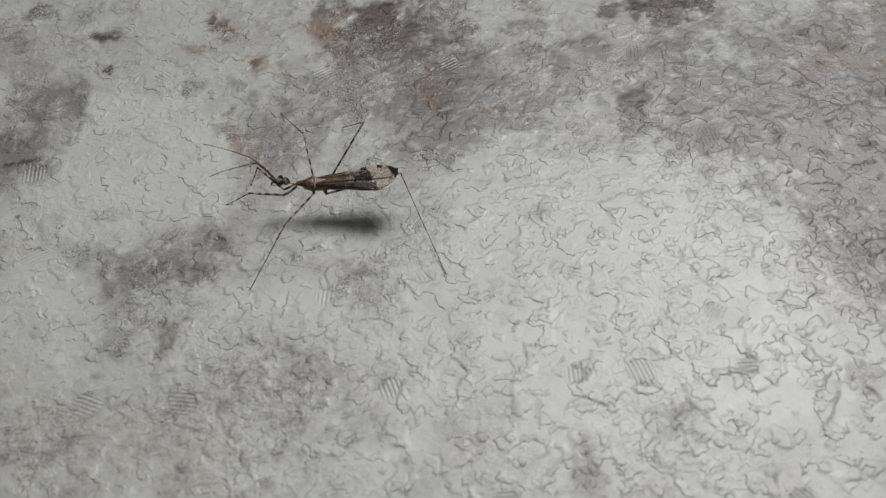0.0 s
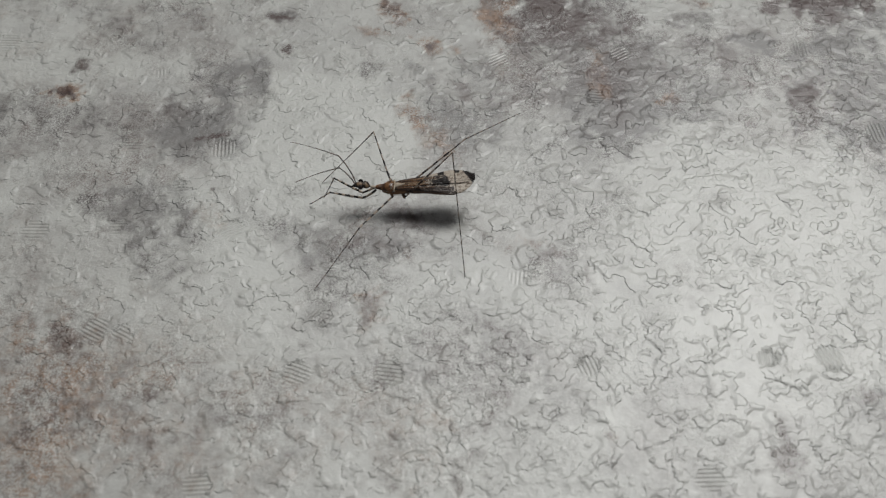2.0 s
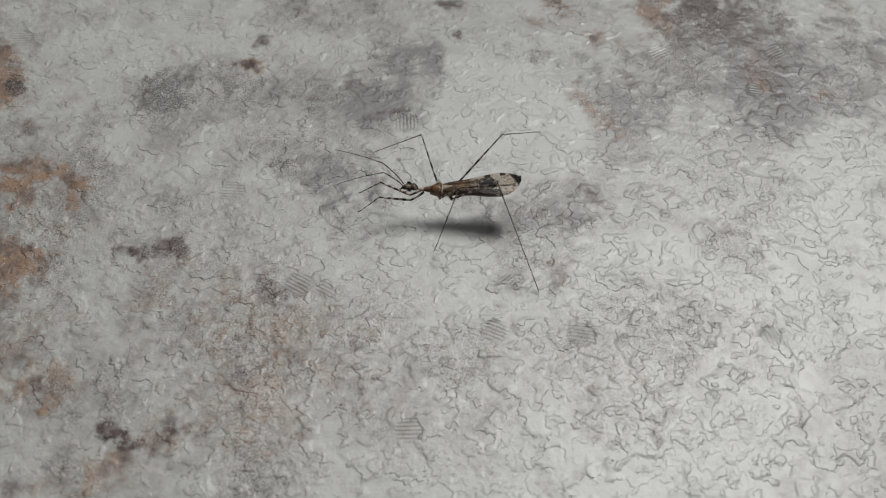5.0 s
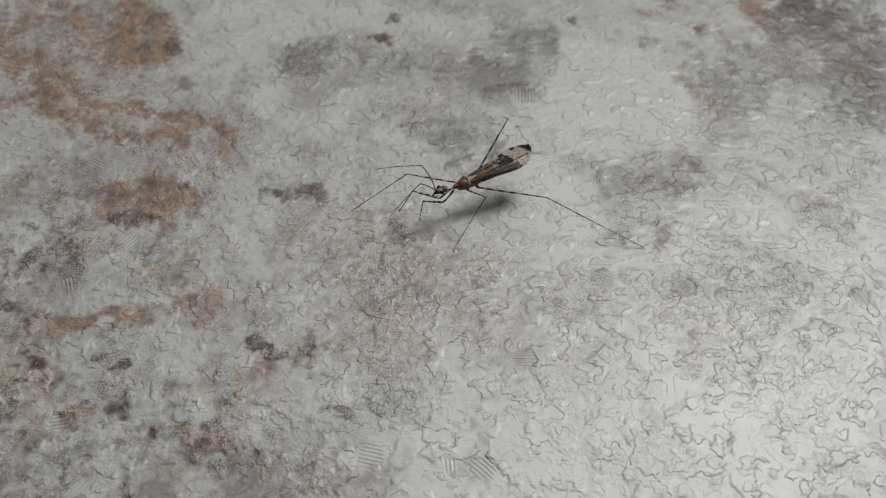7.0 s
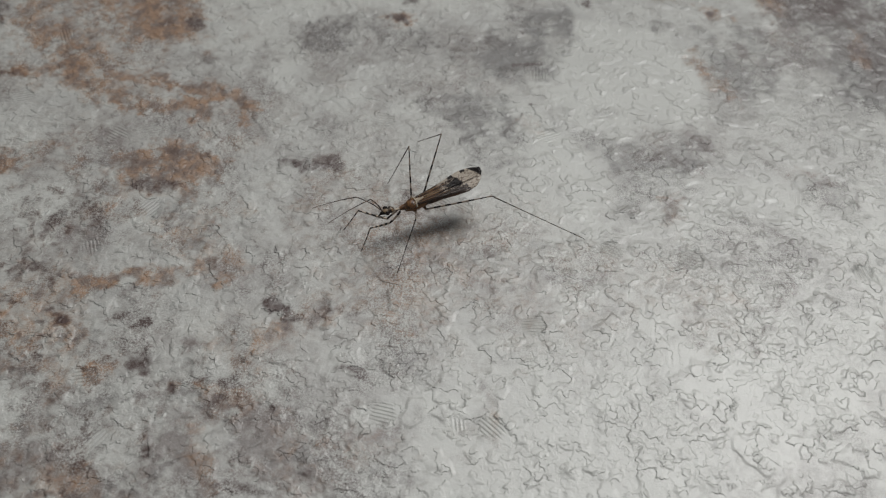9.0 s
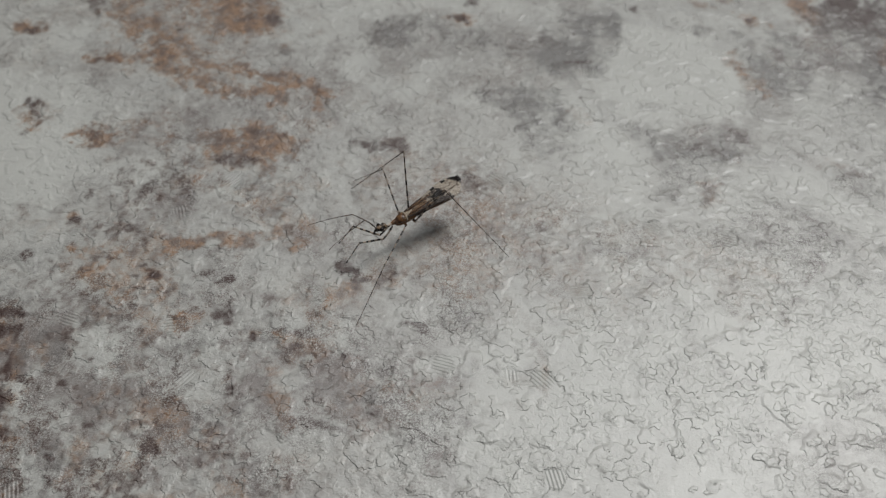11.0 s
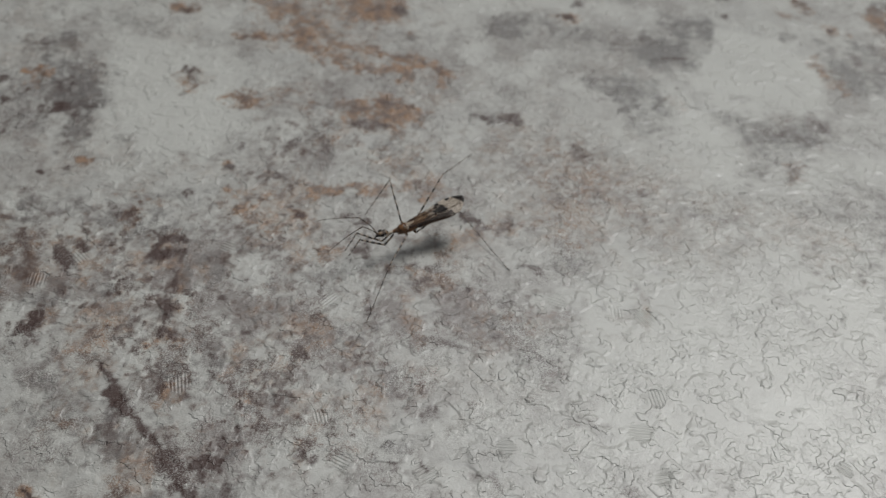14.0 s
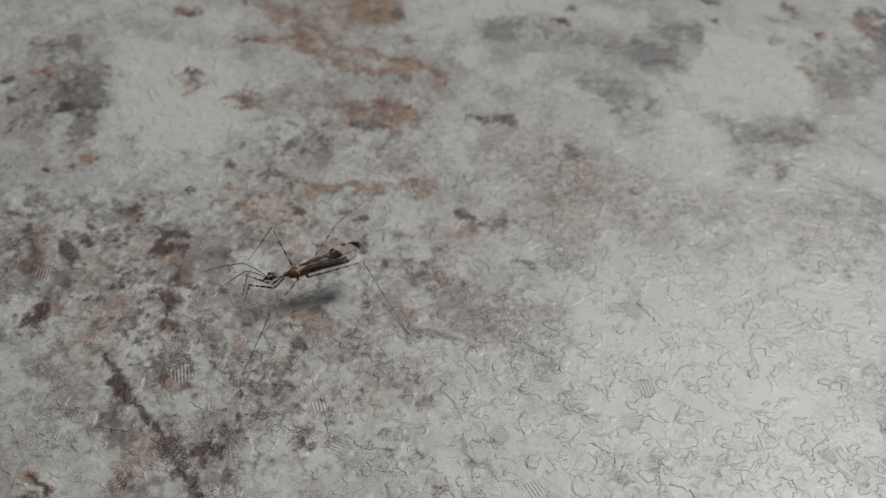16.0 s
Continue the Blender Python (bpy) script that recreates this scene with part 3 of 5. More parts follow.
    dark(-86.4, 18.8, 0.9, 0.5, 10, 0.7)
    dark(-97.8, 16.9, 0.5, 0.4, 132, 0.6)
    dark(-111.5, 17.5, 1.0, 0.7, 172, 0.4)
    dark(-103.0, 12.4, 1.2, 0.8, 178, 0.6)
    dark(-96.5, 11.6, 1.3, 0.5, 171, 0.7)
    dark(-93.2, 15.0, 1.3, 0.9, 5, 0.6)
    dark(-90.6, 12.9, 2.2, 0.4, 108, 0.9)
    rust(-90.0, 11.8, 2.5, 0.7, 112, 0.6)
    dark(-90.1, 8.3, 1.1, 0.5, 114, 0.6)
    dark(-89.6, 5.8, 1.0, 0.6, 6, 0.9)
    rust(-89.0, 5.7, 1.8, 1.1, 7, 0.6)
    dark(-87.6, 5.6, 0.6, 0.5, 123, 0.6)
    dark(-102.5, 2.3, 1.2, 1.0, 151, 0.9)
    dark(-102.5, 4.3, 1.0, 0.6, 124, 0.6)
    dark(-102.2, 1.2, 0.5, 0.4, 156, 0.8)
    dark(-96.4, 9.2, 0.4, 0.4, 137, 0.8)
    dark(-101.6, 8.7, 1.0, 0.6, 122, 0.5)
    dark(-97.2, 7.2, 0.5, 0.4, 173, 0.6)
    dark(-97.0, 3.9, 1.4, 0.4, 167, 0.6)
    dark(-94.7, 4.9, 0.3, 0.2, 126, 0.8)
    dark(-92.5, 5.5, 0.7, 0.5, 125, 0.6)
    dark(-89.0, 1.8, 0.5, 0.3, 119, 0.7)
    dark(-90.9, 0.6, 0.4, 0.3, 144, 0.6)
    dark(-84.3, 11.3, 0.5, 0.4, 162, 0.7)
    dark(-80.2, 7.3, 0.4, 0.4, 168, 0.8)
    dark(-74.2, 6.4, 0.7, 0.5, 9, 1)
    rust(-74.2, 6.4, 0.8, 0.5, 9, 0.6)
    dark(-68.7, 12.7, 0.6, 0.5, 6, 0.8)
    dark(-95.1, 0.4, 1.0, 0.3, 146, 0.5)
    dark(-93.2, -0.3, 1.1, 0.3, 142, 0.75)
    dark(-91.3, -1.7, 1.0, 0.4, 145, 0.7)
    dark(-89.6, -3.2, 0.9, 0.3, 142, 0.7)
    dark(-87.9, -4.7, 1.1, 0.4, 142, 0.8)
    dark(-85.8, -6.6, 1.2, 0.5, 146, 0.9)
    dark(-84.4, -7.5, 0.9, 0.4, 145, 0.9)
    dark(-82.5, -8.2, 1.3, 0.9, 147, 0.95)
    dark(-81.3, -9.3, 1.2, 0.6, 134, 0.8)
    dark(-80.9, -10.8, 1.3, 0.9, 123, 0.7)
    dark(-78.8, -12.0, 1.5, 0.8, 147, 0.6)
    dark(-79.5, -8.9, 0.9, 0.5, 8, 0.95)
    dark(-78.9, -9.6, 0.7, 0.5, 128, 0.95)
    dark(-78.6, -7.9, 0.7, 0.5, 161, 1)
    dark(-77.5, -8.1, 0.8, 0.5, 140, 1)
    dark(-78.1, -5.9, 0.8, 0.6, 117, 0.6)
    dark(-76.0, -10.1, 1.6, 0.3, 110, 0.5)
    haze(-83.2, -2.9, 10.9, 9.3, 159, 0.8)
    pepper(-82.8, -2.1, 8.9, 7.2, 174, 0.4)
    dark(-86.7, 0.0, 2.2, 0.3, 112, 0.6)
    rust(-84.9, -2.2, 1.4, 1.0, 121, 0.7)
    dark(-83.1, -2.1, 0.9, 0.8, 142, 0.5)
    dark(-82.4, 3.3, 1.1, 0.4, 112, 0.6)
    dark(-78.5, 0.2, 0.7, 0.6, 167, 0.6)
    rust(-78.1, 0.1, 0.8, 0.7, 174, 0.5)
    dark(-74.6, 0.1, 0.6, 0.4, 6, 0.7)
    dark(-77.0, -4.0, 0.5, 0.3, 113, 0.6)
    dark(-72.8, -4.1, 0.8, 0.3, 109, 0.5)
    dark(-70.2, -4.3, 0.8, 0.5, 31, 0.7)
    rust(-70.4, -4.5, 0.9, 0.5, 10, 0.6)
    dark(-68.8, -5.8, 0.5, 0.4, 117, 0.6)
    dark(-88.1, -8.5, 0.8, 0.6, 172, 0.4)
    dark(-89.2, -5.2, 0.6, 0.4, 130, 0.5)
    haze(-96.9, -5.2, 5.3, 3.4, 2, 0.4)
    rust(-93.5, -15.8, 1.1, 0.7, 126, 0.9)
    dark(-92.0, -16.4, 1.3, 0.4, 11, 0.7)
    dark(-84.8, -13.3, 0.8, 0.7, 154, 0.5)
    rust(-84.9, -12.3, 1.3, 1.0, 134, 0.35)
    dark(-60.9, 4.4, 0.6, 0.4, 103, 0.7)
    rust(-60.9, 4.4, 0.7, 0.5, 103, 0.6)
    dark(-58.8, 1.7, 0.7, 0.6, 102, 0.5)
    dark(-59.9, 1.2, 0.4, 0.3, 103, 0.6)
    grey(-61.2, -2.9, 1.5, 1.0, 11, 0.5)
    dark(-61.3, -4.9, 0.4, 0.3, 12, 0.6)
    dark(-59.5, -5.5, 0.6, 0.4, 12, 0.5)
    dark(-69.1, 5.4, 0.9, 0.2, 106, 0.5)
    dark(-62.7, 3.1, 0.3, 0.3, 173, 0.5)
    dark(-55.6, -8.1, 1.1, 0.5, 12, 0.6)
    haze(-73.2, 10.0, 12.3, 6.9, 11, 0.35)
    haze(-64.8, 11.9, 9.3, 7.6, 11, 0.25)
    pepper(-70.6, 1.4, 8.8, 7.4, 2, 0.35)
    dark(-49.1, 43.0, 1.1, 1.0, 71, 0.5)
    dark(-46.5, 36.1, 0.9, 0.8, 45, 0.4)
    dark(-38.7, 33.4, 0.4, 0.4, 43, 0.6)
    haze(-45.8, 36.3, 7.8, 6.6, 31, 0.2)
    dark(-41.1, 37.4, 0.8, 0.7, 77, 0.4)
    dark(23.7, 81.5, 4.9, 1.5, 176, 0.5)
    dark(-1.9, 78.7, 6.2, 2.4, 10, 0.4)
    dark(36.1, 50.6, 2.0, 1.6, 27, 0.4)
    patch, vein = ink.patch, ink.vein
    patch("white", 0.55, 2.0, (-56.9, 55.5), (-39.0, 58.8), (-31.6, 43.9), (-34.8, 36.8), (-43.4, 37.4), (-53.3, 37.8))
    patch("grey", 0.40, 2.0, (-13.7, 72.8), (-4.3, 76.6), (2.8, 69.7), (-0.8, 48.2), (-9.0, 58.2))
    patch("white", 1.00, 2.5, (-41.2, 44.5), (-35.0, 46.5), (-29.4, 44.1), (-22.0, 38.0), (-2.7, 37.1), (-5.8, 18.6), (-20.7, 17.3), (-27.5, 26.4), (-33.7, 34.3), (-39.2, 39.1))
    patch("white", 0.80, 2.2, (-78.1, 75.8), (-46.7, 78.8), (-47.5, 72.6), (-61.6, 70.3), (-64.5, 64.4), (-65.0, 59.8), (-72.9, 61.8), (-76.1, 67.0))
    patch("white", 0.80, 2.2, (-47.6, 16.8), (-36.1, 25.9), (-13.7, 24.3), (-15.4, 1.5), (-37.1, -3.2), (-45.1, 5.5))
    # grey print of the far right, deepened in colour for its weaker light
    patch("grey", 0.50, 2.0, (-9.6, 82.3), (5.2, 83.6), (1.6, 62.5), (-5.1, 65.4))
    patch("white", 1.00, 0.7, (-37.2, 71.0), (-31.6, 74.3), (-24.1, 72.3), (-20.5, 67.6), (-19.6, 62.7), (-18.2, 58.0), (-22.6, 55.8), (-31.6, 55.8), (-35.1, 58.6), (-36.8, 63.9))
    patch("white", 1.00, 2.2, (-6.5, 65.2), (0.3, 63.5), (4.5, 63.2), (9.3, 64.7), (17.0, 62.8), (24.2, 59.6), (27.9, 53.0), (29.0, 47.1), (24.4, 36.8), (17.4, 34.8), (8.7, 34.8), (4.7, 40.5), (0.5, 45.6), (-4.1, 54.0), (-8.1, 61.9))
    patch("white", 0.80, 1.0, (-17.1, 48.9), (-9.0, 47.3), (-3.3, 45.8), (-2.4, 43.1), (-8.9, 43.5), (-16.0, 46.1))
    patch("white", 0.90, 0.8, (-39.1, 55.7), (-32.9, 54.7), (-29.9, 47.5), (-28.5, 41.0), (-33.2, 39.3), (-36.1, 40.5))
    patch("slate", 0.60, 0.5, (-3.3, 68.9), (1.6, 67.8), (7.0, 68.5), (10.0, 66.5), (5.0, 63.5), (-0.2, 63.5), (-3.1, 65.6))
    patch("grey", 0.55, 0.8, (-7.0, 79.6), (1.0, 79.8), (1.8, 73.3), (-2.6, 72.2), (-7.0, 73.3))
    patch("grey", 0.35, 1.2, (2.0, 76.5), (11.2, 78.1), (15.7, 73.1), (16.6, 67.8), (10.0, 66.5), (4.4, 69.4))
    patch("dark", 0.45, 0.6, (-7.0, 83.3), (-2.6, 83.8), (-3.6, 80.1), (-7.0, 80.0))
    patch("rust", 0.55, 0.7, (-12.9, 83.4), (-8.2, 83.0), (-8.7, 77.3), (-12.1, 76.3))
    patch("slate", 0.70, 0.5, (-40.6, 74.6), (-34.5, 75.3), (-33.6, 71.5), (-35.5, 69.3), (-39.3, 70.8))
    patch("dark", 0.50, 0.6, (17.8, 69.5), (20.3, 69.7), (19.3, 64.7), (17.4, 64.7))
    patch("grey", 0.50, 1.0, (33.8, 52.9), (38.4, 53.5), (37.2, 49.4), (33.8, 49.3))
    patch("dark", 0.70, 0.8, (16.9, 82.7), (27.3, 81.9), (25.1, 79.7), (18.4, 80.7))
    vein("dark", 0.60, 0.5, 0.20, (22.3, 79.7), (24.5, 79.1))
    vein("dark", 0.60, 0.4, 0.17, (17.8, 80.9), (18.9, 80.5))
    vein("dark", 0.70, 0.4, 0.22, (36.9, 77.1), (37.2, 76.1))
    vein("rust", 0.70, 0.5, 0.24, (36.9, 71.6), (37.5, 71.1))
    vein("dark", 0.70, 0.4, 0.19, (39.3, 74.7), (39.8, 74.0))
    patch("grey", 0.40, 0.8, (10.3, 77.4), (13.3, 76.4), (12.7, 73.9), (10.3, 74.6))
    patch("grey", 0.55, 1.0, (-31.4, 54.6), (-24.0, 54.7), (-19.1, 56.2), (-17.8, 51.3), (-21.8, 47.0), (-22.7, 42.7), (-27.2, 45.1), (-30.5, 49.8))
    vein("dark", 0.55, 0.7, 0.30, (-20.4, 56.3), (-19.2, 54.1))
    vein("dark", 0.50, 0.6, 0.33, (-23.0, 45.7), (-23.2, 43.0))
    vein("rust", 0.50, 0.6, 0.42, (-22.6, 45.9), (-23.2, 42.8))
    patch("grey", 0.45, 1.0, (-17.2, 45.6), (-8.9, 42.9), (-7.1, 37.7), (-5.3, 34.7), (-10.5, 34.1), (-12.4, 38.0), (-15.5, 41.8))
    patch("grey", 0.50, 0.9, (-11.0, 52.3), (-4.6, 51.3), (-4.2, 48.1), (-8.5, 47.5), (-10.2, 49.6))
    vein("dark", 0.40, 0.9, 0.36, (-9.0, 51.3), (-7.1, 50.0))
    patch("rust", 0.25, 2.0, (-35.7, 38.5), (-22.3, 38.6), (-16.7, 34.5), (-17.3, 30.7), (-34.4, 31.7))
    vein("rust", 0.50, 0.6, 0.38, (-1.5, 74.0), (-0.5, 70.9))
    vein("dark", 0.40, 1.0, 0.42, (9.8, 33.4), (9.8, 30.2))
    vein("dark", 0.35, 1.0, 0.43, (16.8, 36.3), (19.2, 35.2))
    vein("dark", 0.40, 1.0, 0.35, (31.4, 38.4), (32.9, 37.3))
    patch("grey", 0.60, 0.6, (-49.5, 58.1), (-39.3, 57.0), (-38.4, 53.8), (-38.2, 50.2), (-42.0, 47.1), (-44.6, 51.0), (-46.3, 54.8), (-48.6, 56.1))
    patch("grey", 0.55, 0.8, (-32.9, 55.5), (-27.1, 53.7), (-22.0, 53.8), (-22.0, 43.9), (-27.5, 43.5), (-29.2, 48.1), (-31.8, 51.1))
    vein("dark", 0.50, 1.0, 0.46, (-29.1, 52.8), (-24.5, 52.0))
    patch("grey", 0.50, 0.9, (-57.4, 69.8), (-35.9, 68.8), (-36.3, 64.6), (-46.3, 64.5), (-56.5, 65.8))
    vein("dark", 0.70, 0.4, 0.14, (-39.9, 65.2), (-37.2, 65.3))
    patch("grey", 0.50, 0.7, (-53.6, 82.7), (-46.3, 84.0), (-45.0, 77.3), (-47.1, 76.2), (-51.5, 78.0))
    vein("dark", 0.60, 0.6, 0.35, (-54.2, 75.0), (-52.8, 75.3))
    vein("dark", 0.70, 0.5, 0.37, (-54.8, 71.2), (-53.7, 71.4))
    vein("dark", 0.60, 0.4, 0.30, (-33.6, 81.2), (-32.1, 80.7))
    vein("dark", 0.50, 0.4, 0.20, (-32.6, 76.3), (-32.0, 76.2))
    patch("rust", 0.30, 1.8, (-51.5, 43.3), (-41.1, 38.7), (-36.3, 37.5), (-37.5, 32.7), (-48.6, 30.1))
    patch("haze", 0.60, 2.0, (-51.5, 43.3), (-41.3, 39.8), (-31.7, 38.4), (-26.9, 35.3), (-27.4, 29.5), (-48.6, 30.1))
    vein("rust", 0.55, 0.7, 0.59, (-20.3, 68.5), (-18.6, 62.7))
    vein("rust", 0.50, 0.6, 0.46, (-11.8, 80.5), (-10.7, 76.4))
    vein("rust", 0.50, 0.5, 0.33, (-0.6, 74.3), (0.2, 70.1))
    vein("dark", 0.50, 0.8, 0.48, (-49.7, 43.8), (-48.1, 42.1))
    vein("dark", 0.50, 0.8, 0.33, (-41.4, 37.5), (-40.1, 36.9))
    vein("dark", 0.50, 0.7, 0.28, (-46.2, 34.9), (-45.2, 34.6))
    vein("dark", 0.45, 1.0, 0.66, (-23.2, 29.9), (-21.7, 30.4))
    vein("dark", 0.45, 1.0, 0.55, (-16.0, 30.2), (-14.7, 30.6))
    patch("grey", 0.35, 0.9, (-10.4, 52.7), (-5.9, 51.9), (-6.6, 48.4), (-10.0, 49.7))
    vein("dark", 0.40, 0.7, 0.25, (-26.9, 50.3), (-24.4, 50.0))
    patch("slate", 0.40, 1.0, (16.0, 35.8), (19.8, 36.7), (19.6, 34.3), (16.0, 33.9))
    vein("dark", 0.35, 0.9, 0.35, (9.6, 35.1), (10.7, 31.2))
    patch("rust", 0.70, 0.8, (-85.2, 76.5), (-80.2, 74.0), (-76.9, 69.0), (-77.2, 65.3), (-82.0, 64.7))
    patch("grey", 0.40, 0.8, (-84.5, 73.9), (-79.0, 71.5), (-77.2, 66.5), (-82.3, 65.5))
    vein("rust", 0.60, 0.7, 0.61, (-80.8, 60.1), (-76.7, 57.1), (-72.9, 57.5), (-68.2, 55.1))
    vein("rust", 0.60, 0.6, 0.43, (-76.4, 55.8), (-72.7, 52.0))
    vein("rust", 0.45, 0.8, 0.38, (-79.3, 54.3), (-76.7, 52.9), (-74.0, 55.1))
    patch("rust", 0.60, 0.8, (-77.3, 46.8), (-71.7, 47.7), (-69.6, 45.1), (-71.3, 43.7), (-76.3, 42.9))
    patch("grey", 0.60, 0.7, (-65.2, 68.2), (-62.6, 70.5), (-60.0, 70.4), (-59.9, 64.7), (-63.1, 63.8))
    patch("grey", 0.40, 0.8, (-60.2, 70.4), (-56.5, 72.3), (-56.4, 69.3), (-59.6, 68.8))
    vein("dark", 0.60, 0.5, 0.27, (-55.6, 71.4), (-53.6, 71.2))
    vein("dark", 0.50, 0.5, 0.27, (-54.0, 75.0), (-52.8, 74.5))
    patch("slate", 0.35, 0.6, (-45.0, 68.4), (-37.6, 68.7), (-36.6, 64.7), (-38.9, 61.5), (-43.5, 62.1))
    patch("slate", 0.50, 0.5, (-39.9, 73.7), (-33.7, 74.8), (-34.2, 69.6), (-37.3, 68.5))
    patch("white", 1.00, 0.5, (-34.7, 72.2), (-29.5, 74.1), (-23.5, 70.8), (-20.9, 64.4), (-18.4, 59.9), (-24.2, 56.7), (-29.8, 57.3), (-35.5, 63.9))
    patch("slate", 0.42, 0.7, (-19.6, 73.6), (-11.1, 74.7), (-10.9, 65.5), (-15.0, 60.0), (-18.3, 64.5))
    vein("rust", 0.50, 0.7, 0.47, (-20.1, 68.5), (-19.1, 65.3), (-16.5, 61.5))
    patch("grey", 0.50, 0.8, (-11.6, 82.0), (2.2, 80.6), (2.5, 73.5), (-4.1, 72.4), (-9.6, 76.5))
    patch("dark", 0.30, 0.8, (-9.2, 80.2), (-2.4, 79.5), (-2.9, 75.9), (-7.8, 76.6))
    vein("rust", 0.55, 0.6, 0.48, (-1.8, 75.1), (-0.4, 69.1))
    vein("dark", 0.50, 0.6, 0.31, (-63.4, 47.3), (-61.4, 46.3))
    vein("dark", 0.40, 0.9, 0.53, (-60.0, 47.0), (-57.5, 48.1))
    vein("dark", 0.80, 0.4, 0.19, (-60.8, 29.3), (-59.5, 28.5))
    vein("dark", 0.60, 0.6, 0.16, (-59.5, 28.5), (-58.2, 27.6), (-56.1, 28.7))
    vein("dark", 0.45, 0.8, 0.38, (-56.1, 28.7), (-52.4, 29.4))
    vein("rust", 0.40, 1.0, 0.69, (-58.6, 27.2), (-59.7, 25.7), (-62.9, 23.1))
    patch("rust", 0.40, 1.2, (-69.5, 36.1), (-65.0, 33.4), (-65.0, 31.2), (-67.0, 31.6))
    patch("rust", 0.30, 1.5, (-52.6, 34.8), (-49.6, 33.8), (-49.3, 31.6), (-51.7, 31.6))
    vein("dark", 0.40, 1.0, 0.41, (-49.6, 43.2), (-47.5, 43.0))
    patch("grey", 0.55, 0.8, (-48.7, 26.0), (-45.0, 26.2), (-44.8, 22.7), (-47.8, 22.6))
    vein("dark", 0.60, 0.8, 0.41, (-52.7, 23.2), (-50.6, 22.9))
    patch("grey", 0.27, 1.0, (-47.1, 57.5), (-39.7, 54.1), (-40.5, 46.6), (-43.7, 47.9), (-46.1, 51.1))
    patch("grey", 0.21, 1.2, (-47.8, 46.4), (-42.6, 39.2), (-37.8, 31.4), (-40.6, 30.3), (-44.9, 35.6), (-48.4, 41.4))
    vein("dark", 0.35, 0.9, 0.29, (-46.4, 36.7), (-45.7, 34.5))
    vein("dark", 0.35, 0.9, 0.29, (-41.5, 37.4), (-38.9, 33.6))
    vein("rust", 0.40, 1.0, 0.47, (-65.9, 35.0), (-66.0, 31.2))
    vein("dark", 0.35, 1.0, 0.62, (-71.7, 38.9), (-73.2, 37.1))
    vein("dark", 0.45, 0.8, 0.40, (-75.3, 60.7), (-74.6, 61.5))
    patch("rust", 0.60, 0.9, (-91.4, 74.5), (-82.5, 74.4), (-79.6, 69.6), (-76.2, 67.5), (-81.3, 64.7), (-84.3, 66.3), (-88.6, 69.7))
    vein("rust", 0.55, 0.7, 0.62, (-94.3, 62.5), (-89.1, 58.5), (-85.5, 52.8))
    vein("rust", 0.50, 0.6, 0.43, (-88.6, 59.0), (-81.9, 57.4), (-76.2, 57.1), (-69.0, 55.2))
    vein("rust", 0.50, 0.6, 0.47, (-78.0, 56.9), (-73.2, 52.3))
    vein("grey", 0.40, 0.7, 0.66, (-98.7, 69.8), (-93.5, 72.3))
    vein("grey", 0.40, 0.8, 0.45, (-94.0, 61.6), (-87.3, 65.0), (-85.1, 69.1))
    vein("dark", 0.35, 0.7, 0.32, (-79.6, 68.1), (-76.5, 67.5))
    patch("rust", 0.50, 0.9, (-78.7, 45.9), (-71.4, 47.4), (-69.9, 45.6), (-74.5, 43.3))
    vein("rust", 0.50, 0.8, 0.42, (-79.3, 29.0), (-75.2, 31.3), (-70.7, 30.7))
    vein("rust", 0.45, 1.0, 0.79, (-68.0, 32.5), (-65.6, 31.5))
    patch("rust", 0.40, 0.8, (-77.1, 20.4), (-73.8, 21.2), (-73.3, 19.3), (-76.1, 18.8))
    vein("dark", 0.70, 0.5, 0.30, (-72.7, 25.3), (-71.6, 25.1))
    patch("dark", 0.45, 0.8, (-73.7, 22.4), (-70.3, 22.1), (-69.7, 19.6), (-72.5, 19.9))
    vein("dark", 0.50, 0.6, 0.30, (-80.4, 25.9), (-79.4, 25.3))
    vein("dark", 0.50, 0.9, 0.37, (-85.2, 30.7), (-83.5, 30.5))
    vein("dark", 0.35, 1.0, 0.72, (-63.4, 21.6), (-63.5, 17.8))
    patch("grey", 0.50, 0.8, (-65.6, 68.5), (-61.5, 69.3), (-61.0, 64.2), (-64.5, 64.4))
    patch("grey", 0.35, 0.8, (-44.3, 69.0), (-35.6, 69.4), (-36.1, 65.2), (-41.8, 65.6))
    vein("dark", 0.60, 0.4, 0.26, (-55.9, 71.6), (-53.2, 71.1))
    vein("dark", 0.45, 0.8, 0.34, (-63.2, 47.0), (-61.3, 46.4))
    vein("dark", 0.40, 0.8, 0.52, (-59.2, 47.3), (-57.1, 47.1))
    patch("grey", 0.45, 0.8, (-58.5, 42.9), (-55.5, 41.8), (-55.7, 39.7), (-57.7, 39.8))
    patch("grey", 0.24, 0.9, (-53.2, 45.6), (-50.3, 45.1), (-50.6, 42.9), (-52.2, 42.8))
    patch("grey", 0.24, 0.9, (-50.1, 43.7), (-46.2, 44.1), (-46.5, 41.2), (-49.3, 41.6))
    vein("dark", 0.70, 0.5, 0.23, (-61.0, 29.4), (-59.4, 28.3), (-58.0, 27.5))
    vein("dark", 0.50, 0.7, 0.26, (-56.1, 28.6), (-55.8, 29.9))
    patch("grey", 0.40, 1.0, (-49.1, 25.7), (-45.5, 25.4), (-45.6, 21.5), (-47.8, 23.5))
    vein("dark", 0.40, 0.9, 0.39, (-52.2, 22.8), (-50.9, 22.7))
    vein("rust", 0.50, 0.8, 0.94, (-93.1, 60.3), (-88.4, 57.5), (-82.1, 53.8), (-76.2, 53.8))
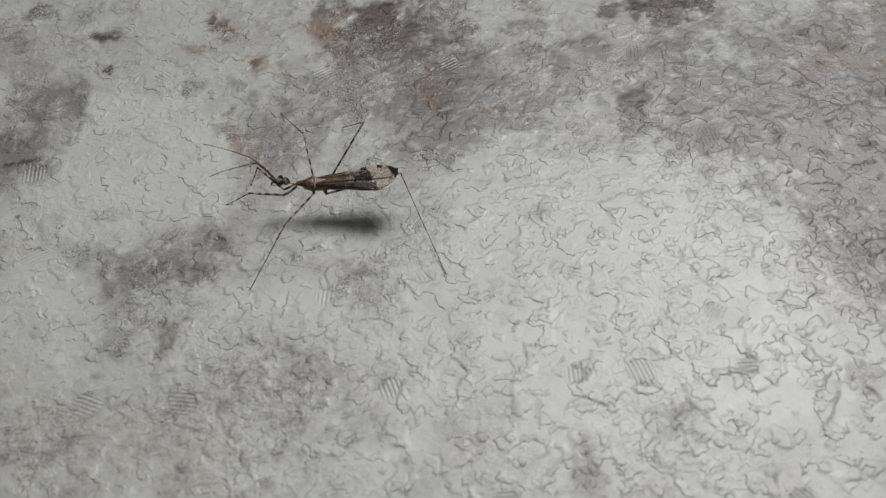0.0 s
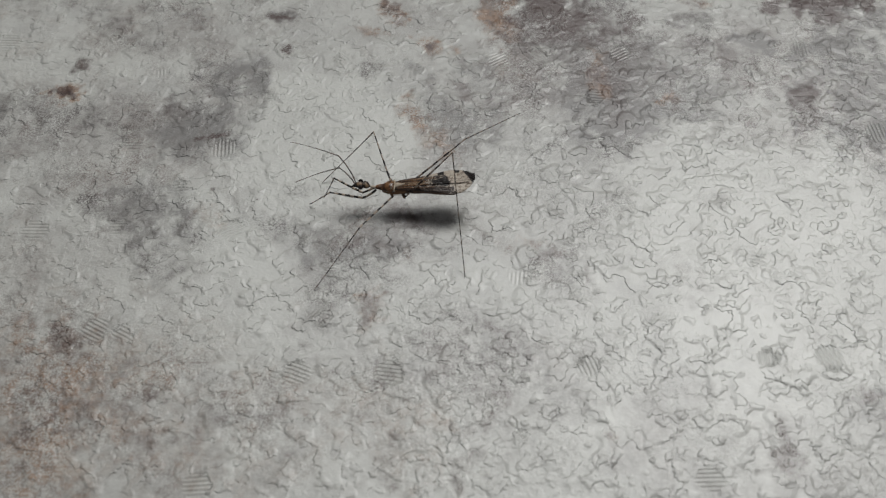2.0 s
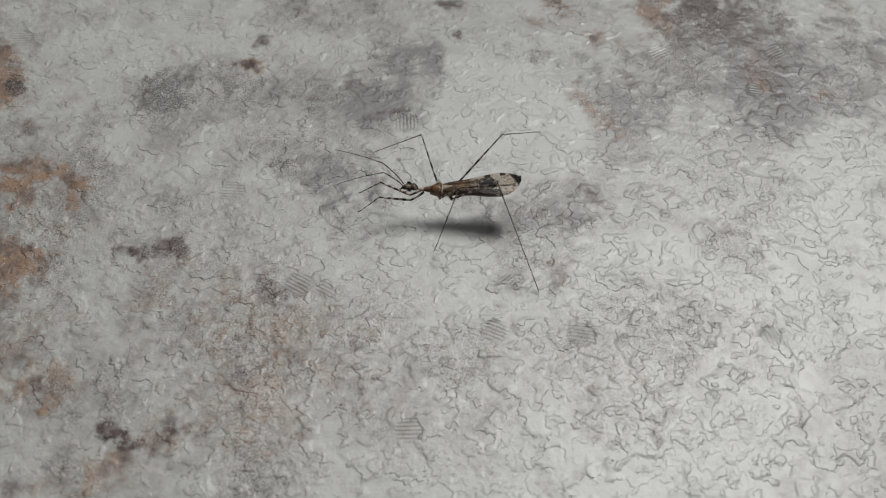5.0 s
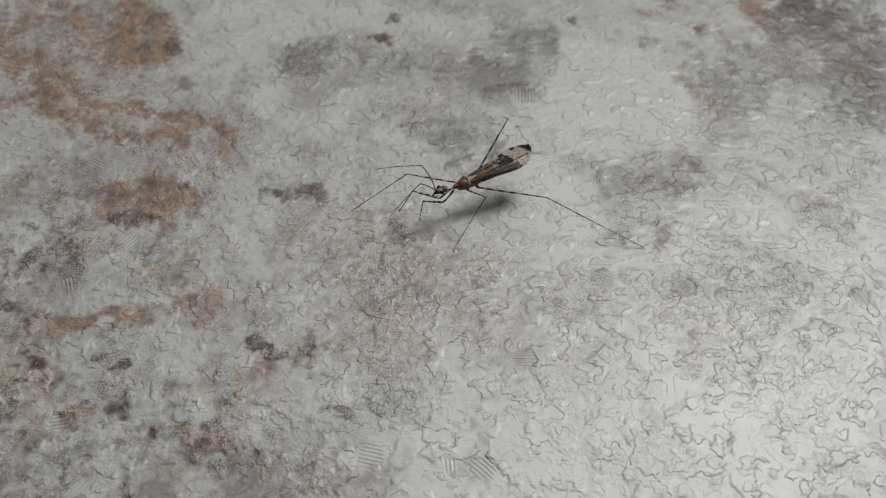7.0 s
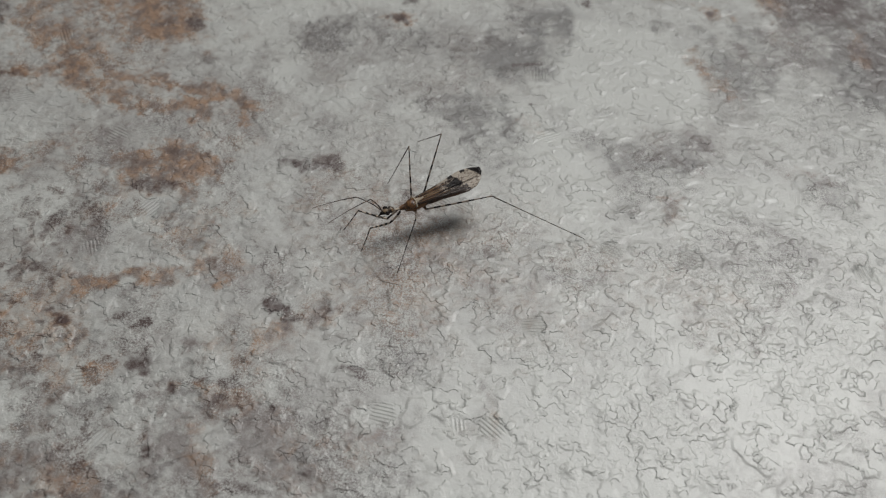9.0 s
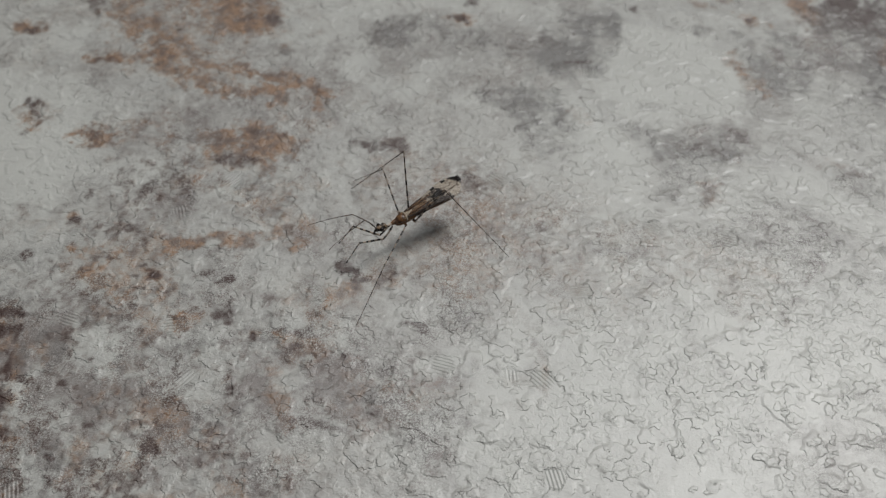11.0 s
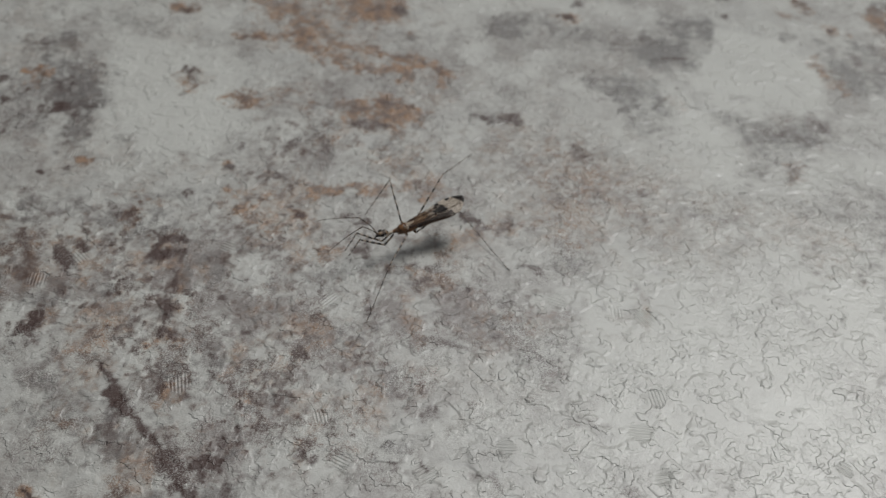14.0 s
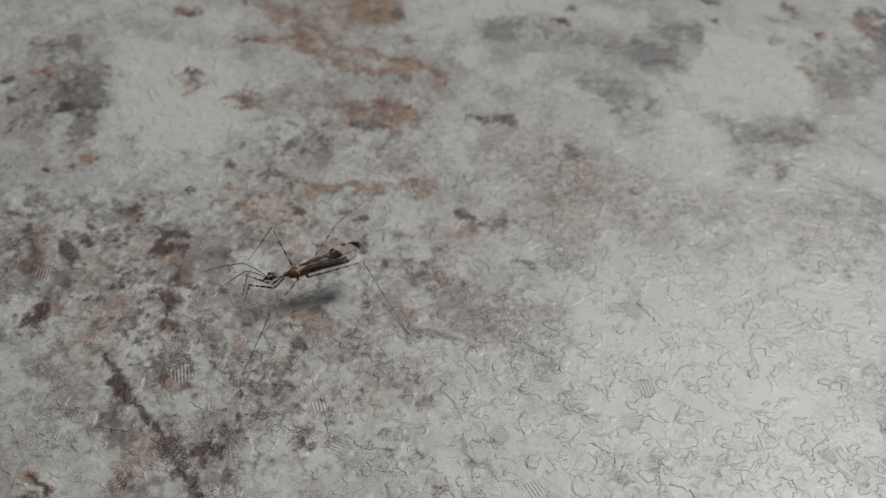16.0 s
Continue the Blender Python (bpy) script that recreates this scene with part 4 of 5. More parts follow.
    vein("rust", 0.50, 0.6, 0.51, (-76.2, 53.8), (-70.1, 56.7), (-67.6, 52.0))
    vein("rust", 0.45, 0.8, 0.82, (-92.4, 65.7), (-89.5, 58.5))
    patch("rust", 0.60, 0.8, (-79.8, 44.7), (-71.0, 46.9), (-70.1, 44.4), (-73.3, 41.2), (-79.5, 41.1))
    vein("rust", 0.50, 0.7, 0.47, (-87.0, 23.6), (-84.1, 26.7), (-79.4, 28.5), (-75.6, 31.5), (-71.0, 31.4))
    patch("rust", 0.60, 0.6, (-77.1, 20.3), (-73.6, 21.1), (-73.3, 20.0), (-76.2, 19.3))
    vein("rust", 0.40, 0.8, 0.62, (-90.5, 32.0), (-87.0, 23.6))
    vein("rust", 0.45, 0.9, 0.71, (-64.7, 20.2), (-60.8, 18.5))
    patch("grey", 0.65, 0.8, (-118.2, 45.7), (-113.6, 45.5), (-109.2, 35.5), (-110.6, 29.2))
    patch("grey", 0.60, 0.5, (-65.6, 69.6), (-61.6, 69.1), (-61.6, 63.9), (-64.6, 64.6))
    patch("slate", 0.50, 0.5, (-47.6, 59.3), (-40.7, 59.5), (-39.7, 52.3), (-44.2, 51.8))
    patch("slate", 0.40, 0.6, (-43.9, 69.9), (-33.7, 69.3), (-35.8, 62.8), (-42.1, 64.0))
    patch("slate", 0.60, 0.5, (-31.0, 53.4), (-19.2, 55.7), (-19.3, 51.4), (-26.3, 47.8), (-29.3, 49.5))
    patch("white", 1.00, 0.4, (-35.2, 62.9), (-25.8, 68.4), (-18.5, 66.7), (-19.7, 57.8), (-27.5, 54.1), (-33.1, 56.3))
    patch("white", 0.90, 0.8, (-114.1, 53.7), (-98.8, 51.8), (-94.4, 41.4), (-91.8, 31.8), (-102.3, 30.8), (-107.8, 38.9))
    vein("dark", 0.60, 0.6, 0.27, (-95.4, 19.4), (-93.6, 15.7), (-90.6, 16.1))
    vein("dark", 0.70, 0.6, 0.31, (-90.7, 13.1), (-89.7, 8.8), (-89.7, 5.9))
    vein("dark", 0.50, 0.6, 0.35, (-96.4, 12.0), (-95.2, 11.9))
    vein("dark", 0.45, 0.8, 0.43, (-100.3, 21.1), (-98.0, 20.2))
    vein("dark", 0.90, 0.4, 0.28, (-74.8, 6.1), (-73.7, 6.3))
    vein("dark", 0.70, 0.5, 0.23, (-69.3, 12.6), (-68.1, 12.7))
    patch("dark", 0.50, 1.0, (-72.5, 21.6), (-70.8, 22.3), (-70.2, 20.4), (-72.1, 20.0))
    vein("dark", 0.50, 0.6, 0.25, (-72.5, 25.4), (-71.6, 25.4))
    vein("dark", 0.35, 0.9, 0.32, (-61.4, 4.5), (-60.3, 4.5))
    vein("dark", 0.40, 0.8, 0.27, (-102.2, 15.3), (-101.2, 15.1))
    patch("haze", 0.50, 2.0, (-107.1, 21.6), (-88.2, 23.3), (-78.6, 16.8), (-71.2, 7.8), (-69.3, -7.1), (-91.4, 0.1), (-98.4, 2.9))
    vein("dark", 0.40, 0.8, 0.28, (-60.5, 11.1), (-55.1, 9.3))
    patch("dark", 0.40, 1.2, (-112.5, 15.3), (-107.6, 15.5), (-105.8, 10.4), (-108.5, 8.9))
    patch("rust", 0.35, 1.5, (-113.6, 16.0), (-106.8, 16.6), (-103.4, 8.3), (-108.9, 7.1))
    vein("dark", 0.70, 0.6, 0.41, (-104.4, 13.4), (-102.0, 12.1))
    vein("dark", 0.60, 0.6, 0.36, (-102.3, 14.6), (-100.9, 14.6))
    vein("dark", 0.70, 0.7, 0.54, (-102.6, 5.1), (-102.0, 1.6))
    vein("dark", 0.60, 0.7, 0.29, (-95.2, 19.2), (-92.8, 15.1), (-90.7, 16.5))
    vein("dark", 0.70, 0.6, 0.31, (-90.6, 12.9), (-88.8, 6.6))
    vein("dark", 0.60, 0.8, 0.34, (-93.6, -0.0), (-89.6, -3.6))
    vein("dark", 0.85, 0.6, 0.39, (-89.6, -3.6), (-85.7, -6.9), (-82.8, -8.3), (-80.2, -11.3))
    vein("dark", 0.95, 0.4, 0.36, (-79.9, -9.0), (-77.4, -8.3))
    vein("dark", 0.90, 0.4, 0.28, (-79.0, -7.5), (-78.2, -8.0))
    vein("dark", 0.70, 0.5, 0.27, (-93.7, -15.2), (-92.1, -16.1))
    vein("rust", 0.60, 0.6, 0.37, (-94.1, -15.6), (-91.7, -16.3))
    patch("grey", 0.60, 0.8, (-123.9, 50.4), (-115.1, 49.7), (-109.3, 38.4), (-116.0, 35.7))
    patch("grey", 0.40, 0.8, (-117.7, 57.5), (-110.1, 57.8), (-109.6, 54.4), (-113.4, 53.5))
    vein("dark", 0.40, 0.8, 0.59, (-116.2, 36.2), (-113.6, 37.4))
    vein("rust", 0.60, 0.5, 0.28, (-109.0, 28.2), (-107.5, 28.4))
    vein("dark", 0.50, 0.6, 0.38, (-102.0, 46.8), (-100.6, 45.3))
    vein("rust", 0.40, 0.6, 0.38, (-123.0, 42.6), (-120.9, 42.5))
    vein("dark", 0.45, 0.8, 0.39, (-70.5, -4.2), (-69.5, -4.6))
    vein("dark", 0.40, 0.9, 0.49, (-52.9, -5.0), (-51.3, -4.7))
    vein("dark", 0.45, 1.0, 0.55, (-39.4, -2.1), (-37.5, -2.9))
    vein("dark", 0.35, 0.9, 0.40, (-44.5, 3.5), (-41.7, 3.5))
    vein("dark", 0.35, 0.9, 0.40, (-59.9, 1.5), (-58.1, 1.2))
    vein("dark", 0.50, 0.6, 0.29, (-61.2, 4.5), (-60.5, 4.3))
    patch("grey", 0.40, 1.2, (-52.7, 14.6), (-46.8, 16.7), (-45.1, 13.1), (-48.3, 9.3))
    patch("grey", 0.40, 1.2, (-100.2, -2.2), (-93.6, -3.0), (-92.0, -7.6), (-96.5, -7.2))
    # sheen put into the print: inks thinned and white laid over bright stretches
    patch("sheen_fade", 0.20, 5.0, (-47.4, 34.4), (-41.2, 44.5), (-32.8, 50.5), (-15.5, 52.1), (-1.1, 46.7), (-5.8, 18.6), (-42.6, 15.4), (-44.5, 24.9))
    patch("white", 0.35, 5.0, (-47.4, 34.4), (-41.2, 44.5), (-32.8, 50.5), (-15.5, 52.1), (-1.1, 46.7), (-5.8, 18.6), (-42.6, 15.4), (-44.5, 24.9))
    patch("sheen_fade", 0.25, 4.0, (-27.3, 49.4), (-21.3, 54.2), (-8.5, 60.4), (4.4, 58.2), (10.8, 50.5), (6.5, 28.1), (-27.4, 28.5), (-30.5, 37.3))
    patch("sheen_fade", 0.25, 4.0, (-51.1, 19.2), (-36.4, 31.2), (-13.1, 33.7), (-15.4, 1.5), (-44.9, -4.9))
    patch("rust", 0.40, 1.5, (-100.1, 73.7), (-82.8, 75.4), (-78.2, 67.8), (-76.1, 67.0), (-80.8, 62.9), (-88.3, 64.0), (-85.8, 52.0), (-90.1, 55.8), (-96.8, 64.2))
    patch("grey", 0.30, 1.5, (-100.1, 73.7), (-83.4, 75.3), (-78.2, 67.8), (-80.8, 62.9), (-88.3, 64.0), (-92.4, 62.7), (-97.1, 65.1))
    patch("rust", 0.30, 1.0, (-65.5, 21.9), (-62.6, 22.2), (-61.1, 17.5), (-63.3, 16.7))
    patch("rust", 0.35, 1.4, (-96.5, 65.8), (-77.5, 70.2), (-77.8, 64.4), (-84.8, 60.1), (-75.7, 55.7), (-67.7, 55.0), (-70.2, 52.0), (-79.8, 53.4), (-86.1, 53.3), (-92.4, 58.3))
    patch("grey", 0.55, 1.2, (-125.0, 50.8), (-119.7, 52.0), (-110.6, 39.1), (-114.8, 34.8), (-120.7, 31.2), (-127.2, 43.8), (-122.3, 43.7))
    patch("white", 0.70, 2.0, (-124.8, 59.2), (-98.9, 65.2), (-98.5, 56.9), (-107.6, 54.8), (-94.2, 48.9), (-90.1, 32.8), (-103.8, 28.7), (-110.9, 37.9), (-113.9, 48.2))
    vein("dark", 0.80, 0.5, 0.41, (-102.6, 5.4), (-102.6, 1.5))
    vein("dark", 0.80, 0.5, 0.27, (-90.7, 12.9), (-89.7, 9.0), (-89.9, 5.4))
    vein("dark", 0.70, 0.5, 0.31, (-104.6, 12.8), (-102.3, 12.9))
    vein("dark", 0.60, 0.5, 0.38, (-94.1, 18.3), (-91.0, 18.1))
    vein("dark", 0.80, 0.5, 0.36, (-93.1, -0.1), (-88.1, -4.7), (-83.9, -7.7))
    vein("dark", 0.95, 0.5, 0.42, (-83.2, -8.2), (-81.0, -10.8))
    vein("dark", 0.95, 0.5, 0.32, (-80.4, -9.5), (-79.2, -8.0), (-77.0, -8.7))
    vein("dark", 0.90, 0.5, 0.26, (-74.6, 6.1), (-73.5, 6.4))
    vein("dark", 0.50, 0.5, 0.31, (-94.4, 16.4), (-92.1, 15.6))
    vein("dark", 0.50, 0.5, 0.32, (-59.9, -3.1), (-57.9, -4.6))
    vein("dark", 0.50, 0.5, 0.24, (-61.7, -4.8), (-61.0, -5.3))
    patch("haze", 0.80, 2.5, (-36.1, 40.5), (-19.2, 44.6), (-8.0, 41.3), (-2.0, 29.9), (-34.4, 31.7))
    patch("grey", 0.30, 2.5, (-35.9, 39.5), (-19.0, 42.5), (-10.7, 39.9), (-7.1, 30.2), (-34.4, 31.7))
    patch("rust", 0.25, 2.5, (-59.6, 44.6), (-35.9, 43.2), (-31.0, 27.9), (-55.8, 28.1))
    patch("grey", 0.40, 2.5, (-59.1, 42.4), (-39.9, 44.4), (-25.1, 36.6), (-31.0, 27.9), (-55.8, 28.1))
    patch("slate", 0.50, 1.0, (-5.5, 77.8), (5.3, 76.0), (10.7, 70.4), (5.9, 64.6), (-0.4, 66.9))
    patch("dark", 0.25, 2.0, (-10.5, 83.0), (0.8, 82.8), (-1.5, 77.8), (-8.4, 78.7))
    # print marks at far right, with the falloff of light painted in
    patch("grey", 0.70, 2.0, (-11.9, 83.6), (4.3, 85.3), (0.9, 63.7), (-6.2, 69.2))
    patch("dark", 0.50, 0.8, (-7.2, 84.1), (-3.8, 83.9), (-4.9, 80.1), (-7.2, 80.9))
    patch("dark", 0.30, 1.5, (-4.0, 82.3), (3.3, 78.9), (1.2, 65.4), (-2.1, 71.5))
    patch("slate", 0.60, 0.8, (-5.8, 69.8), (2.7, 68.8), (1.7, 63.0), (-2.9, 63.8))
    patch("slate", 0.40, 0.8, (-20.3, 70.3), (-14.6, 69.9), (-12.6, 63.8), (-17.8, 60.7))
    # more thinned ink and white, painted in where the sheen lies
    patch("sheen_fade", 0.35, 3.0, (-43.1, 53.2), (-21.3, 57.8), (-19.7, 38.6), (-35.6, 35.0))
    patch("white", 0.50, 3.0, (-43.1, 53.2), (-21.3, 57.8), (-19.7, 38.6), (-35.6, 35.0))
    patch("sheen_fade", 0.30, 3.0, (-58.3, 42.0), (-34.4, 49.6), (-29.7, 27.4), (-50.3, 20.4))
    # the far corner: an even grey veil with darker bands, small slate and red-brown marks
    # veil partly print, partly the weaker light of this corner painted in
    patch("slate", 0.75, 1.6, (21.5, 78.2), (31.4, 79.5), (60.0, 80.0), (60.0, 44.0), (33.0, 45.0), (34.0, 51.7), (31.2, 58.2), (25.4, 60.9), (20.7, 63.9), (20.5, 69.9))
    patch("slate", 0.7, 1.0, (36.0, 78.5), (60.0, 84.0), (60.0, 55.0), (38.5, 60.0), (35.0, 68.0))
    patch("slate", 0.7, 0.8, (25.7, 72.1), (32.2, 70.7), (30.2, 66.7), (25.7, 68.7))
    patch("slate", 0.7, 0.7, (26.0, 63.9), (31.7, 63.1), (31.9, 61.2), (27.6, 60.3))
    patch("slate", 0.7, 0.9, (31.2, 58.2), (33.2, 59.6), (39.6, 56.2), (38.1, 49.1), (34.0, 51.7))
    patch("slate", 0.95, 0.3, (17.4, 70.2), (20.8, 70.4), (19.4, 64.4), (16.8, 64.2))
    patch("dark", 0.45, 0.3, (17.6, 70.0), (20.6, 70.2), (19.6, 66.8), (17.4, 66.8))
    patch("slate", 1.00, 0.4, (18.5, 83.5), (27.5, 83.0), (26.3, 79.2), (23.1, 78.2), (21.5, 80.4))
    patch("dark", 0.60, 0.3, (19.5, 83.2), (27.0, 82.6), (25.8, 80.0), (22.1, 80.6))
    patch("slate", 0.80, 0.5, (38.3, 83.0), (43.0, 82.7), (42.0, 79.6), (39.4, 79.6))
    for px, py, wide, deep in ((18.4, 80.7, 1.3, 0.9), (23.4, 79.0, 1.2, 0.9), (25.0, 79.2, 0.9, 0.7), (39.4, 74.3, 1.2, 0.9), (37.2, 71.5, 1.1, 0.8),
                               (37.0, 76.5, 0.9, 0.8), (43.3, 70.9, 1.0, 0.8), (42.2, 67.5, 1.0, 0.7), (39.4, 61.6, 1.0, 0.8), (35.0, 60.6, 0.9, 0.6), (31.5, 63.3, 0.9, 0.9)):
        speck(px, py, wide, deep, 150, 0.75)
    for px, py in ((39.4, 74.2), (37.4, 71.4), (43.3, 70.8)):
        rust(px, py, 1.9, 1.3, 150, 0.7)
    slate(15.9, 75.9, 2.0, 1.3, 170, 0.8)
    slate(25.5, 77.8, 2.2, 1.4, 150, 0.6)
    slate(34.5, 73.8, 2.4, 0.9, 160, 0.7)
    # mottling between the large blotches: cloudy in the hazy stretches, peppered with fine specks in others
    clear = 1 - ink.ink["white"]
    hazy, peppered = ink.ink.pop("haze") * (0.1 + 0.9 * clear), ink.ink.pop("pepper") * (0.2 + 0.8 * clear)
    brown = np.clip((10 - x) / 80, 0.0, 1.0)

    def step(v, low, high):
        u = np.clip((v - low) / (high - low), 0, 1)
        return u * u * (3 - 2 * u)

    cloud = fractal(x, y, 8.0, 131, 6, 0.68)
    small = fractal(x, y, 2.4, 241, 4, 0.7)
    hazy = np.maximum(hazy, 0.25 * brown * clear)
    ink.ink["veil"] = np.clip(step(cloud, 0.44, 0.60) * (0.04 + 0.22 * clear + 0.55 * hazy) + step(small, 0.49, 0.64) * 0.65 * hazy + 0.03 * hazy, 0, 1)
    lump = fractal(x, y, 3.2, 271, 4, 0.7)
    ink.ink["grey"] = np.maximum(ink.ink["grey"], step(lump, 0.52, 0.68) * 0.65 * np.clip(hazy + 0.4 * peppered, 0.12 * clear, 1))
    stain = fractal(x, y, 5.0, 151, 5, 0.68)
    ink.ink["rust"] = np.maximum(ink.ink["rust"], step(stain, 0.50, 0.66) * 0.5 * brown * np.clip(hazy + peppered, 0, 1))
    dots = 0.55 * fractal(x, y, 0.75, 191, 2, 0.7) + 0.45 * fractal(x, y, 3.4, 193, 3, 0.6)
    spread = np.clip(peppered, 0.12 * brown * clear, 1)
    ink.ink["rust"] = np.maximum(ink.ink["rust"], step(dots, 0.50, 0.62) * 0.35 * spread)
    ink.ink["dark"] = np.maximum(ink.ink["dark"], step(dots, 0.572, 0.62) * spread)
    # take ink away where sheen is painted in
    kept_ink = 1 - ink.ink.pop("sheen_fade")
    for layer in ("veil", "grey", "slate", "rust", "dark"):
        ink.ink[layer] *= kept_ink
    return ink.ink


def stretch(low, high, step):
    """Even steps from low to high, then ever wider ones out to two metres."""
    inner = np.arange(low, high + step / 2, step)
    outer = 1.0 * np.cumsum(1.32 ** np.arange(23))
    return np.concatenate([low - outer[::-1], inner, high + outer])


def floor():
    xs, ys = stretch(-145, 55, 0.2), stretch(-26, 96, 0.2)
    gx, gy = np.meshgrid(xs, ys)
    nx, ny = len(xs), len(ys)
    co = np.stack([gx.ravel(), gy.ravel(), np.zeros(nx * ny)], 1) * MM
    k = np.arange(nx * ny).reshape(ny, nx)
    quads = np.stack([k[:-1, :-1], k[:-1, 1:], k[1:, 1:], k[1:, :-1]], -1).reshape(-1, 4)
    me = bpy.data.meshes.new("floor")
    me.vertices.add(len(co))
    me.vertices.foreach_set("co", co.ravel())
    me.loops.add(quads.size)
    me.loops.foreach_set("vertex_index", quads.ravel().astype(np.int32))
    me.polygons.add(len(quads))
    me.polygons.foreach_set("loop_start", np.arange(0, quads.size, 4, dtype=np.int32))
    me.update(calc_edges=True)
    for layer, values in print_pattern(gx, gy).items():
        me.attributes.new(layer, "FLOAT", "POINT").data.foreach_set("value", values.ravel().astype(np.float32))
    me.materials.append(VINYL)
    return tagged(new("floor", me), "white and grey stone-look vinyl with rust-brown blotches and embossed relief", "floor", kind="structure")


floor()


# ---------------------------------------------------------------- the insect
def part(name, bm, material, parent, label=""):
    me = bpy.data.meshes.new(name)
    bmesh.ops.recalc_face_normals(bm, faces=bm.faces)
    bm.to_mesh(me)
    bm.free()
    me.polygons.foreach_set("use_smooth", [True] * len(me.polygons))
    me.materials.append(material)
    ob = new(name, me)
    ob.parent = parent
    return tagged(ob, label)


def ring_solid(rings):
    """A closed skin over rings of points."""
    bm = bmesh.new()
    loops = [[bm.verts.new(p) for p in ring] for ring in rings]
    for a, b in zip(loops, loops[1:]):
        for i in range(len(a)):
            j = (i + 1) % len(a)
            bm.faces.new((a[i], a[j], b[j], b[i]))
    bm.faces.new(loops[0][::-1])
    bm.faces.new(loops[-1])
    return bm


def along_x(stations, sides=16):
    """Rings of (x, z, half width, half height above, half height below), in millimetres, down the body."""
    rings = []
    for x, z, w, up, down in stations:
        ring = []
        for k in range(sides):
            a = 2 * math.pi * k / sides
            c, s = math.cos(a), math.sin(a)
            ring.append(Vector((x, w * c, z + (up if s > 0 else down) * s)) * MM)
        rings.append(ring)
    return ring_solid(rings)


def along_z(stations, sides=8):
    """A limb: rings of (z, x, y, radius), in millimetres, up its own axis."""
    return ring_solid([[Vector((x + r * math.cos(2 * math.pi * k / sides), y + r * math.sin(2 * math.pi * k / sides), z)) * MM for k in range(sides)] for z, x, y, r in stations])


def ball(centre, radii):
    bm = bmesh.new()
    bmesh.ops.create_uvsphere(bm, u_segments=14, v_segments=9, radius=1.0)
    for v in bm.verts:
        v.co = Vector([c + r * q for c, r, q in zip(centre, radii, v.co)]) * MM
    return bm


def wing_edge(s):
    """Half width of the folded wings, in millimetres, at s from the shoulder (0) to the tip (1)."""
    knots = ((0, 0.42), (0.08, 0.58), (0.3, 0.76), (0.5, 1.02), (0.66, 1.28), (0.74, 1.34), (0.84, 1.22), (0.92, 0.86), (0.97, 0.46), (1, 0.3))
    return float(np.interp(s, [k for k, _ in knots], [v for _, v in knots]))


def forewing(side, lift):
    """One thin, slightly domed forewing that laps over the middle line."""
    nl, nw, thick = 30, 7, 0.035
    bm, grid = bmesh.new(), {}
    for layer in (0, 1):
        for i in range(nl + 1):
            s = i / nl
            edge = wing_edge(s)
            inner = -0.35 * min(edge, 0.8) * min(1, s * 4)
            for j in range(nw + 1):
                y = inner + (edge - inner) * j / nw
                dome = 0.10 * (1 - (y / max(edge, 0.2)) ** 2) * (1 - 0.5 * s) - 0.12 * s**3
                wave = 0.02 * math.sin(9 * y + 6 * s) * s
                z = 0.02 + lift * s + dome + wave - thick * layer
                skew = -0.34 * max(0.0, (s - 0.78) / 0.22) ** 2
                z += 0.25 * max(0.0, (s - 0.8) / 0.2) ** 2 * (1 if side * y + skew < 0 else 0.4)
                grid[layer, i, j] = bm.verts.new(Vector((-0.45 - 7.3 * s, side * y + skew, z)) * MM)
    for i in range(nl):
        for j in range(nw):
            bm.faces.new([grid[0, a, b] for a, b in ((i, j), (i + 1, j), (i + 1, j + 1), (i, j + 1))])
            bm.faces.new([grid[1, a, b] for a, b in ((i, j), (i, j + 1), (i + 1, j + 1), (i + 1, j))])
    rim = [(i, 0) for i in range(nl)] + [(nl, j) for j in range(nw)] + [(i, nw) for i in range(nl, 0, -1)] + [(0, j) for j in range(nw, 0, -1)]
    for a, b in zip(rim, rim[1:] + rim[:1]):
        bm.faces.new((grid[0, a[0], a[1]], grid[0, b[0], b[1]], grid[1, b[0], b[1]], grid[1, a[0], a[1]]))
    return bm


MID, HIND, FRONT = (5.7, 6.9), (7.1, 11.0), (3.0, 3.1)
FEELER_LENGTHS = (2.9, 4.6)


def limb(bug, root_name, tip_name, lengths, radii, skins, hip, label, bow=0.02):
    """A two-jointed limb; both pieces grow up their own z axis. Returns the pieces."""
    (la, lb), (ra, rb, rc) = lengths, radii
    upper = part(root_name, along_z([(0, 0, 0, ra * 0.8), (la * 0.12, 0, bow * 0.45, ra), (la * 0.3, 0, bow * 0.9, ra * 0.95), (la * 0.5, 0, bow, ra * 0.9), (la * 0.72, 0, bow * 0.8, ra * 0.5 + rb * 0.5), (la * 0.9, 0, bow * 0.35, rb), (la, 0, 0, rb * 1.25), (la + 0.06, 0, 0, rb * 0.6)]), skins[0], bug, label)
    lower = part(tip_name, along_z([(-0.05, 0, 0, rb * 0.7), (0.04, 0, 0, rb * 1.15), (lb * 0.2, 0, bow * 0.5, rb * 0.85), (lb * 0.38, 0, bow * 0.8, (rb + rc) * 0.5), (lb * 0.55, 0, bow * 0.8, rc * 1.1), (lb * 0.86, 0, bow * 0.3, rc), (lb * 0.88, 0, bow * 0.25, rc * 1.35), (lb * 0.97, 0.02, 0, rc * 1.1), (lb, 0.06, 0, rc * 0.3)]), skins[1], upper)
    upper.location = Vector(hip) * MM
    lower.location = (0, 0, la * MM)
    return upper, lower


